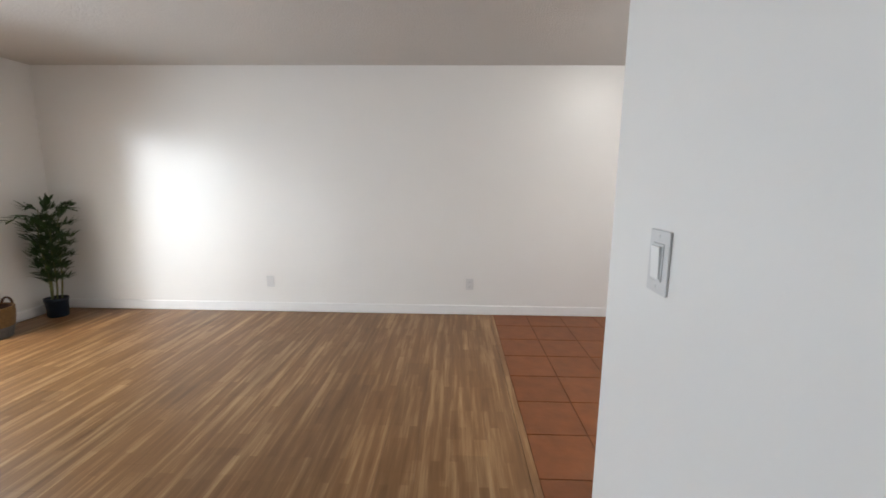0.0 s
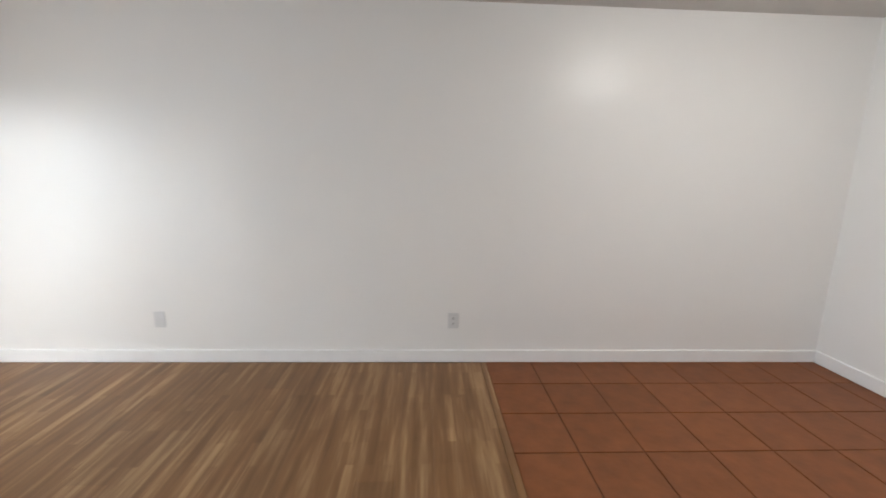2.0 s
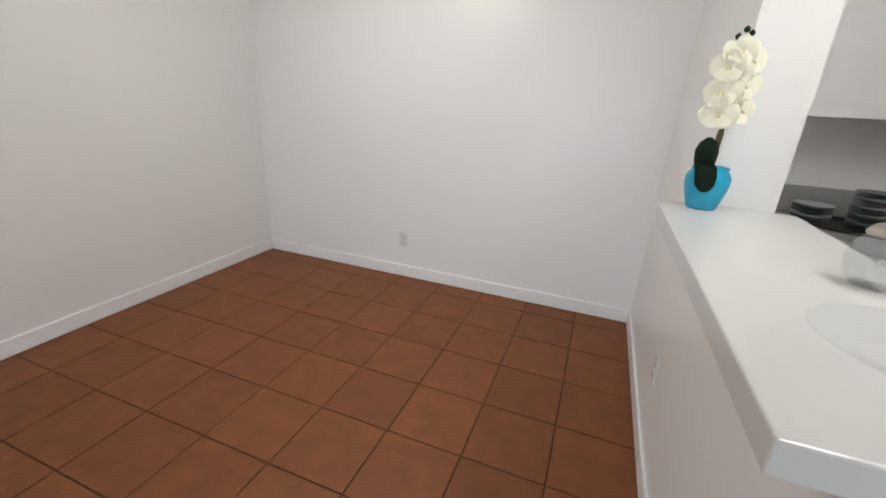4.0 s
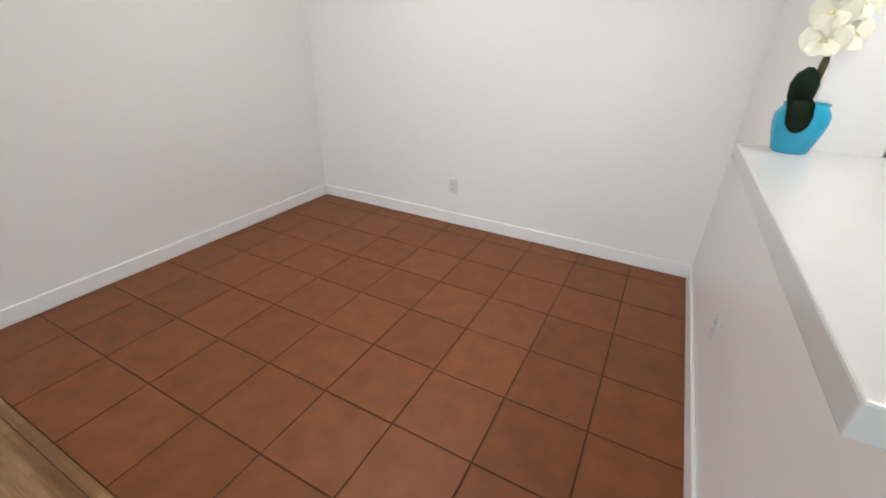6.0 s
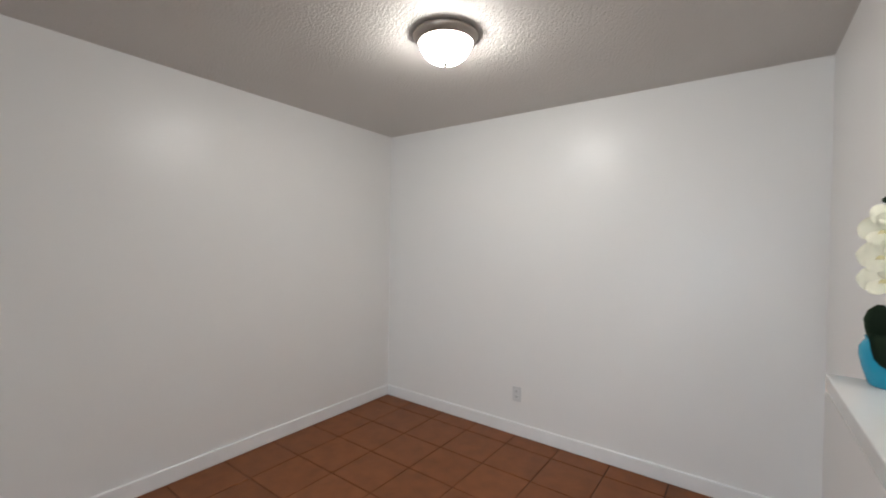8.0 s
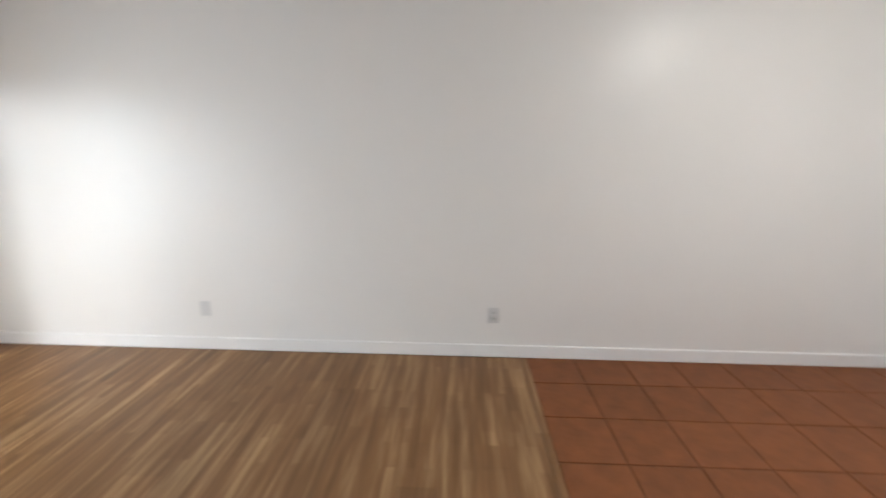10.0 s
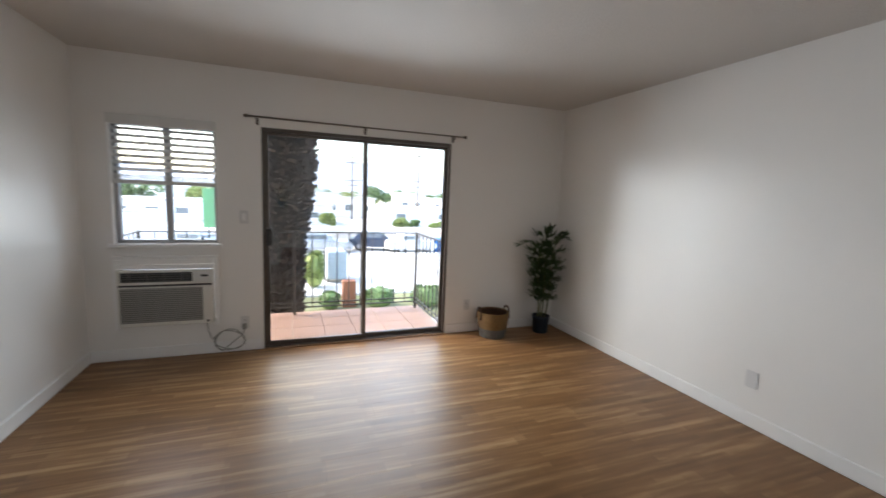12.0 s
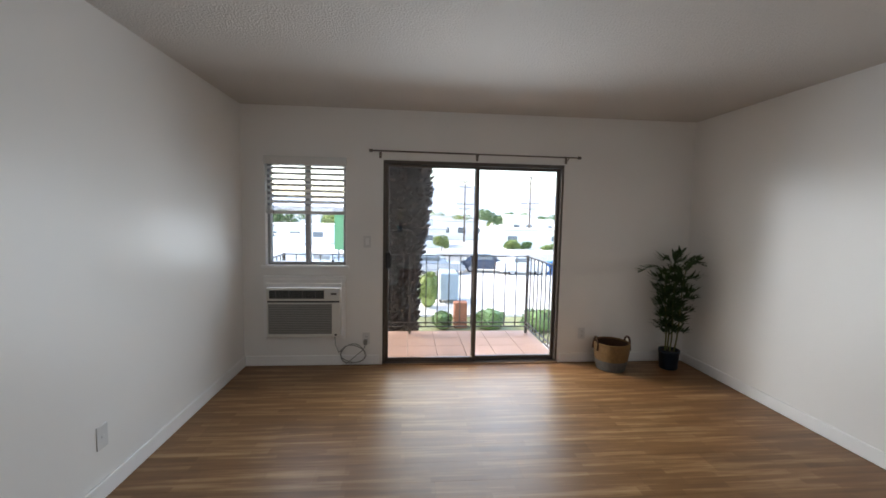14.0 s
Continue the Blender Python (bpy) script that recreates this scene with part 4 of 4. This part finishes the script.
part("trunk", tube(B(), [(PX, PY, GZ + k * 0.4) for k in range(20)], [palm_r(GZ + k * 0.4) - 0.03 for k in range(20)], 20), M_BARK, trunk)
bm = B()
rb = random.Random(11)
rows_ = 205
for i in range(rows_):
    z = GZ + 0.1 + i * 0.037
    for k in range(24):
        a = (k + 0.5 * (i % 2) + rb.uniform(-0.4, 0.4)) * math.tau / 24
        r = palm_r(z)
        out = Vector((math.cos(a), math.sin(a), 0))
        tan = Vector((-math.sin(a), math.cos(a), rb.uniform(-0.35, 0.35)))
        p = Vector((PX, PY, z + rb.uniform(-0.03, 0.03))) + out * (r - 0.05)
        w = rb.uniform(0.025, 0.085)
        hgt = rb.uniform(0.005, 0.055)
        o2 = rb.uniform(0.02, 0.11)
        v0 = bm.verts.new(p - tan * w)
        v1 = bm.verts.new(p + tan * w)
        t0 = bm.verts.new(p + out * o2 + tan * w * rb.uniform(0.3, 0.8) + Vector((0, 0, hgt)))
        t1 = bm.verts.new(p + out * o2 - tan * w * rb.uniform(0.3, 0.8) + Vector((0, 0, hgt * rb.uniform(0.6, 1.1))))
        u0 = bm.verts.new(p + out * (o2 * 0.6) - tan * w * 0.7 + Vector((0, 0, -0.015)))
        u1 = bm.verts.new(p + out * (o2 * 0.6) + tan * w * 0.7 + Vector((0, 0, -0.015)))
        bm.faces.new((u0, u1, t0, t1))
        bm.faces.new((v0, u0, t1))
        bm.faces.new((u1, v1, t0))
        bm.faces.new((v0, v1, u1, u0))
        bm.faces.new((t1, t0, v1, v0))
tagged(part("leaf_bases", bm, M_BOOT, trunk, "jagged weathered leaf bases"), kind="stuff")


# ---- vehicles ----
def car(x, y, turn, paint, label, length=4.4, height=1.45, van=False):
    th = thing("parked_car", (x, y, GZ), label, "car", "parked cars")
    m = Matrix.Translation((x, y, GZ)) @ pose(0, 0, 0, 0, 0, turn)
    L, W = length / 2, 0.88
    def put(nm, bm2, material, parent=None, lab=""):
        bmesh.ops.transform(bm2, matrix=m, verts=bm2.verts)
        return part(nm, bm2, material, parent or th, lab)
    def extrude(outline, w, inset=0.0):
        bm2 = B()
        a = [bm2.verts.new((px, -w + inset * (pz > 0.95), pz)) for px, pz in outline]
        b2 = [bm2.verts.new((px, w - inset * (pz > 0.95), pz)) for px, pz in outline]
        bm2.faces.new(a)
        bm2.faces.new(b2[::-1])
        for k in range(len(a)):
            bm2.faces.new((a[k], b2[k], b2[(k + 1) % len(a)], a[(k + 1) % len(a)]))
        bmesh.ops.recalc_face_normals(bm2, faces=bm2.faces[:])
        bmesh.ops.bevel(bm2, geom=bm2.edges[:], offset=0.05, segments=2, affect="EDGES")
        return bm2
    hood = 0.86
    put("body", extrude([(-L, 0.3), (L, 0.3), (L, 0.62), (L - 0.25, hood), (-L + 0.1, hood + 0.06), (-L, 0.7)], W), paint)
    if van:
        put("cabin", extrude([(-L + 0.05, hood), (L - 0.7, hood), (L - 1.2, height - 0.05), (L - 1.5, height), (-L + 0.1, height)], W - 0.02, 0.1), paint)
    else:
        put("cabin", extrude([(-L + 0.35, hood), (L - 1.15, hood), (L - 1.95, height - 0.04), (L - 2.2, height), (-L + 1.2, height - 0.02), (-L + 0.75, height - 0.15)], W - 0.06, 0.14), paint)
    for s in (-1, 1):
        put("side_window", box(B(), -L + 1.05, L - 1.85, s * (W - 0.13) - 0.02, s * (W - 0.13) + 0.02, hood + 0.1, height - 0.12, 0.01), M_WIN)
    put("windscreen", box(B(), L - 1.72, L - 1.5, -W + 0.22, W - 0.22, hood + 0.08, height - 0.18, 0.02), M_WIN)
    for s in (-1, 1):
        put("headlight", box(B(), L - 0.08, L + 0.01, s * 0.6 - 0.16, s * 0.6 + 0.16, 0.6, 0.73, 0.02), M_GLASS)
        put("tail_light", box(B(), -L - 0.01, -L + 0.05, s * 0.66 - 0.12, s * 0.66 + 0.12, 0.62, 0.78, 0.02), M_BRICK)
        for fx in (-L + 0.85, L - 0.85):
            wy = s * (W - 0.1)
            w = put("wheel", tube(B(), [(fx, wy - 0.1, 0.33), (fx, wy + 0.1, 0.33)], 0.2, 16), M_RIM)
            put("tyre", tube(B(), [(fx, wy - 0.09, 0.33), (fx, wy - 0.06, 0.33), (fx, wy + 0.06, 0.33), (fx, wy + 0.09, 0.33)], [0.27, 0.33, 0.33, 0.27], 20), M_TYRE, w)
    return th


car(-28.5, 3.6, 80, M_BLUECAR, "dark blue saloon car parked beyond the driveway")
car(-27.0, 6.0, 95, M_WHITECAR, "small white car parked beyond the driveway", 3.8)
car(-27.2, -0.7, 85, M_SILVER, "silver car parked beyond the driveway")
car(-30.5, -2.6, 30, M_WHITECAR, "white car parked at an angle", 4.3)
car(-27.5, -8.6, 70, M_SILVER, "silver hatchback parked beyond the driveway", 4.3)
car(-31.0, -14.0, 88, M_WHITECAR, "white camper van parked at the roadside", 6.5, 2.7, True)
car(-34.0, 14.0, 90, M_WHITECAR, "white delivery van on the road", 5.4, 2.2, True)
bm = lathe(B(), (0, 0, 0), [(0.0, 0.0), (0.34, 0.0), (0.36, 0.02), (0.42, 0.95), (0.45, 0.97), (0.45, 1.03), (0.3, 1.1), (0.0, 1.12)], 16)
bmesh.ops.transform(bm, matrix=Matrix.Translation((-26.8, 8.3, GZ)), verts=bm.verts)
tagged(new("recycling_bin", mesh_of(bm, "recycling_bin", M_BLUEBIN)), "blue plastic recycling bin by the parked cars", "bin")
bm = box(B(), -17.6, -15.9, -1.30, -0.35, GZ + 0.25, GZ + 1.62, 0.10, 3)
tr = thing("covered_trailer", (-16.3, -0.4, GZ), "pale blue tarpaulin-covered trailer on the driveway", "trailer")
part("cover", bm, M_PALEBLUE, tr)
for s in (-1.28, -0.48):
    part("wheel", tube(B(), [(-16.3, s, GZ + 0.35), (-16.3, s + 0.1, GZ + 0.35)], 0.25, 16), M_TYRE, tr)


# ---- buildings, poles, trees, hills ----
def house(x, y, w, d, h, label, wins=4, parapet=0.35):
    th = thing("low_building", (x, y, GZ), label, "building", "white buildings across the road")
    part("wall", box(B(), x - d, x, y - w / 2, y + w / 2, GZ, GZ + h), M_WHITEB, th)
    bm = box(B(), x - d - 0.2, x + 0.25, y - w / 2 - 0.25, y + w / 2 + 0.25, GZ + h, GZ + h + parapet, 0.04)
    part("roof", bm, M_ROOF, th)
    for i in range(wins):
        yy = y - w / 2 + w * (i + 0.5) / wins
        ww = min(1.6, w / wins * 0.55)
        f = part("window", box(B(), x - 0.03, x + 0.06, yy - ww / 2, yy + ww / 2, GZ + h * 0.36, GZ + h * 0.72, 0.02), M_TRIM, th)
        part("pane", box(B(), x + 0.061, x + 0.075, yy - ww / 2 + 0.09, yy + ww / 2 - 0.09, GZ + h * 0.36 + 0.09, GZ + h * 0.72 - 0.09), M_WIN, f)
    part("door", box(B(), x + 0.002, x + 0.06, y + w * 0.06, y + w * 0.06 + 1.0, GZ, GZ + 2.1, 0.01), M_TRIM, th)


house(-54, 15.5, 13, 8, 2.5, "long white flat-roofed building across the road", 2, 0.2)
house(-53, -2.5, 10, 8, 2.5, "white flat-roofed workshop across the road", 2, 0.2)
house(-70, 7.0, 9, 8, 3.4, "white two-level building behind the workshop", 3, 0.25)
house(-74, 19.5, 5, 6, 4.3, "stepped white building with a high parapet", 2, 0.6)
house(-56, -22, 16, 10, 2.6, "long white warehouse across the road", 5, 0.2)
house(-60, 33, 18, 10, 2.9, "white storefront building across the road", 6, 0.3)
rh = random.Random(21)
for k in range(26):
    dist = rh.uniform(85, 190)
    house(-dist, -0.42 * dist + 0.92 * dist * (k + rh.random()) / 26, rh.uniform(7, 15), 8, rh.uniform(2.8, 4.2),
          rh.choice(("far pale flat-roofed house in the valley", "far white house among trees", "far low white commercial building")), rh.choice((2, 3, 4)), rh.uniform(0.15, 0.5))


def pole(x, y, h, label):
    th = thing("utility_pole", (x, y, GZ), label, "utility pole", "poles along the road")
    part("mast", tube(B(), [(x, y, GZ), (x, y, GZ + h)], [0.16, 0.11], 10), M_POLE, th)
    for z, w in ((h - 0.4, 1.2), (h - 1.3, 1.0), (h - 4.2, 1.4), (h - 5.0, 0.9)):
        part("crossarm", box(B(), x - 0.06, x + 0.06, y - w, y + w, GZ + z, GZ + z + 0.12, 0.01), M_POLE, th)
        for s in (-0.9, -0.4, 0.4, 0.9):
            part("insulator", tube(B(), [(x, y + s * w, GZ + z + 0.12), (x, y + s * w, GZ + z + 0.32)], [0.05, 0.03], 6), M_POLE, th)


pole(-56, 15.3, 10.6, "tall wooden utility pole with crossarms")
pole(-66, 6.9, 10.6, "wooden utility pole behind the workshop")
for i, (z0, yy) in enumerate(((6.9, 1.0), (6.9, -1.0), (3.4, 1.2))):
    pts = []
    for k in range(13):
        u = k / 12
        pts.append((-56 - 10 * u, 15.3 + yy * 0.9 - 8.4 * u, z0 + 0.35 - 0.5 * math.sin(u * math.pi)))
    tagged(new("power_line", mesh_of(tube(B(), pts, 0.02, 5), "power_line", M_DARK)), "thin dark power line between the poles", "cable", "power lines")


def tree(x, y, h, r, label, seed, material=None, n=1600):
    th = thing("tree", (x, y, GZ), label, "tree", "trees beyond the road")
    bm = tube(B(), [(x, y, GZ), (x + 0.1, y, GZ + h * 0.3), (x, y + 0.1, GZ + h * 0.62)], [0.2, 0.15, 0.08], 8)
    for k in range(4):
        a = k * 1.57 + seed
        tube(bm, [(x + 0.05, y, GZ + h * 0.35), (x + r * 0.5 * math.cos(a), y + r * 0.5 * math.sin(a), GZ + h * 0.65)], [0.09, 0.03], 6)
    part("trunk", bm, M_TRUNK, th)
    cr = B()
    r3 = random.Random(seed)
    for k in range(7):
        c = (x + r3.uniform(-0.5, 0.5) * r, y + r3.uniform(-0.6, 0.6) * r, GZ + h * r3.uniform(0.5, 0.85))
        clump(cr, c, (r * 0.55, r * 0.55, h * 0.2), n // 7, 0.4, seed + k)
    part("crown", cr, material or M_TREE, th)


tree(-98, 16, 6.6, 3.6, "broad green tree beyond the white buildings", 3)
tree(-96, 21, 5.8, 3.0, "green tree beyond the white buildings", 4)
tree(-75, -16, 5.2, 3.0, "yellow-green tree behind the warehouse", 8, M_SHRUB)
tree(-70, -24, 5.4, 3.4, "green tree behind the warehouse", 9)
tree(-72, -32, 5.4, 3.4, "green tree behind the warehouse", 10)
for k in range(24):
    dist = rh.uniform(90, 200)
    tree(-dist, -0.42 * dist + 0.92 * dist * (k + rh.random()) / 24, rh.uniform(4.2, 6.2), rh.uniform(2.2, 4.2),
         rh.choice(("green tree among far houses", "round green tree in the valley", "pale green tree beyond the road")), 60 + k, rh.choice((M_TREE, M_HEDGE, M_SHRUB)), 900)
hb = thing("green_board", (-22, -6.8, GZ), "tall green painted board on two posts by the driveway", "board")
part("panel", box(B(), -22.03, -21.97, -7.45, -6.15, -0.75, 1.42, 0.01), M_GREENB, hb)
for yy in (-7.2, -6.4):
    part("post", box(B(), -22.10, -22.031, yy - 0.04, yy + 0.04, GZ, 1.35, 0.005), M_IRON, hb)

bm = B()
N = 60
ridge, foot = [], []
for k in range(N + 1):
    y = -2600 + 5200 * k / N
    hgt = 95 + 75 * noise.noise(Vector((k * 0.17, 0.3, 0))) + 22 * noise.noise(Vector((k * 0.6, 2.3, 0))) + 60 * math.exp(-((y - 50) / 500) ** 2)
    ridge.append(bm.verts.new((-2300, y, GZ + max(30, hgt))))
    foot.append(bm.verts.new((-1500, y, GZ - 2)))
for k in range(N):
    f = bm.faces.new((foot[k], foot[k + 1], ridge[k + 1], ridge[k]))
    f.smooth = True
solid("backdrop", bm, M_HILL, "blue-grey mountain ridge on the horizon, coloured pale to stand for haze", "mountain", "structure")

# ---- floors, piece by piece ----
solid("floor", box(box(B(), 0, XE, -4.66, 0, -0.12, -0.006), 3.35, XE, -6.2, -4.66, -0.12, -0.006), M_GROUT, "floor of brown strip laminate and terracotta tile", "floor", "structure")
floor = bpy.data.objects["floor"]
rp = random.Random(8)
PW, PL = 0.1862, 1.21
plank_cache = {}


def plank(x0, x1, y0, y1):
    key = (round(x1 - x0, 3), round(y1 - y0, 3))
    if key not in plank_cache:
        w, d = key
        plank_cache[key] = mesh_of(box(B(), -w / 2, w / 2, -d / 2, d / 2, -0.006, 0.0, 0.0004, 1), "plank", M_WOOD)
    o = new("plank", plank_cache[key])
    o.parent = floor
    o.matrix_basis = Matrix.Translation(((x0 + x1) / 2, (y0 + y1) / 2, 0))


for i in range(25):
    x0 = 0.012 + i * PW
    off = (i * 0.43) % 1.0 * PL
    y = -T - 0.001 - off
    ys = [-T - 0.001] + ([y] if off > 0.05 else [])
    last = -4.54 if x0 < 3.3 else -6.2
    while ys[-1] > last + 0.01:
        ys.append(max(ys[-1] - PL, last))
    for a, b2 in zip(ys, ys[1:]):
        if a - b2 > 0.02:
            plank(x0 + 0.0002, x0 + PW - 0.0002, b2 + 0.0002, a - 0.0002)
tagged(new("transition_strip", mesh_of(box(B(), XS - 0.036, XS + 0.004, -3.17, -T, -0.006, 0.002, 0.001), "transition_strip", M_WOOD)), "flat wooden transition strip between laminate and tile", "trim", kind="structure")
SX, SY = 0.3515, 0.3537
tile_cache = {}
xs = [XS + 0.004] + [XS + SX * k for k in range(1, 8)] + [XE]
ys = [0.0] + [-0.333 - SY * k for k in range(0, 9)]
ys += [ys[-1] - SY * k for k in range(1, 9)]
for a, b2 in zip(xs, xs[1:]):
    for c, d in zip(ys, ys[1:]):
        w, dd = round(b2 - a - 0.0058, 3), round(c - d - 0.0058, 3)
        if (w, dd) not in tile_cache:
            tile_cache[(w, dd)] = mesh_of(box(B(), -w / 2, w / 2, -dd / 2, dd / 2, -0.008, 0.0, 0.003, 2), "tile", M_TILE)
        o = new("tile", tile_cache[(w, dd)])
        o.parent = floor
        o.matrix_basis = Matrix.Translation(((a + b2) / 2, (c + d) / 2, rp.uniform(-0.0012, 0.0))) @ pose(0, 0, 0, rp.uniform(-0.12, 0.12), rp.uniform(-0.12, 0.12), 0)
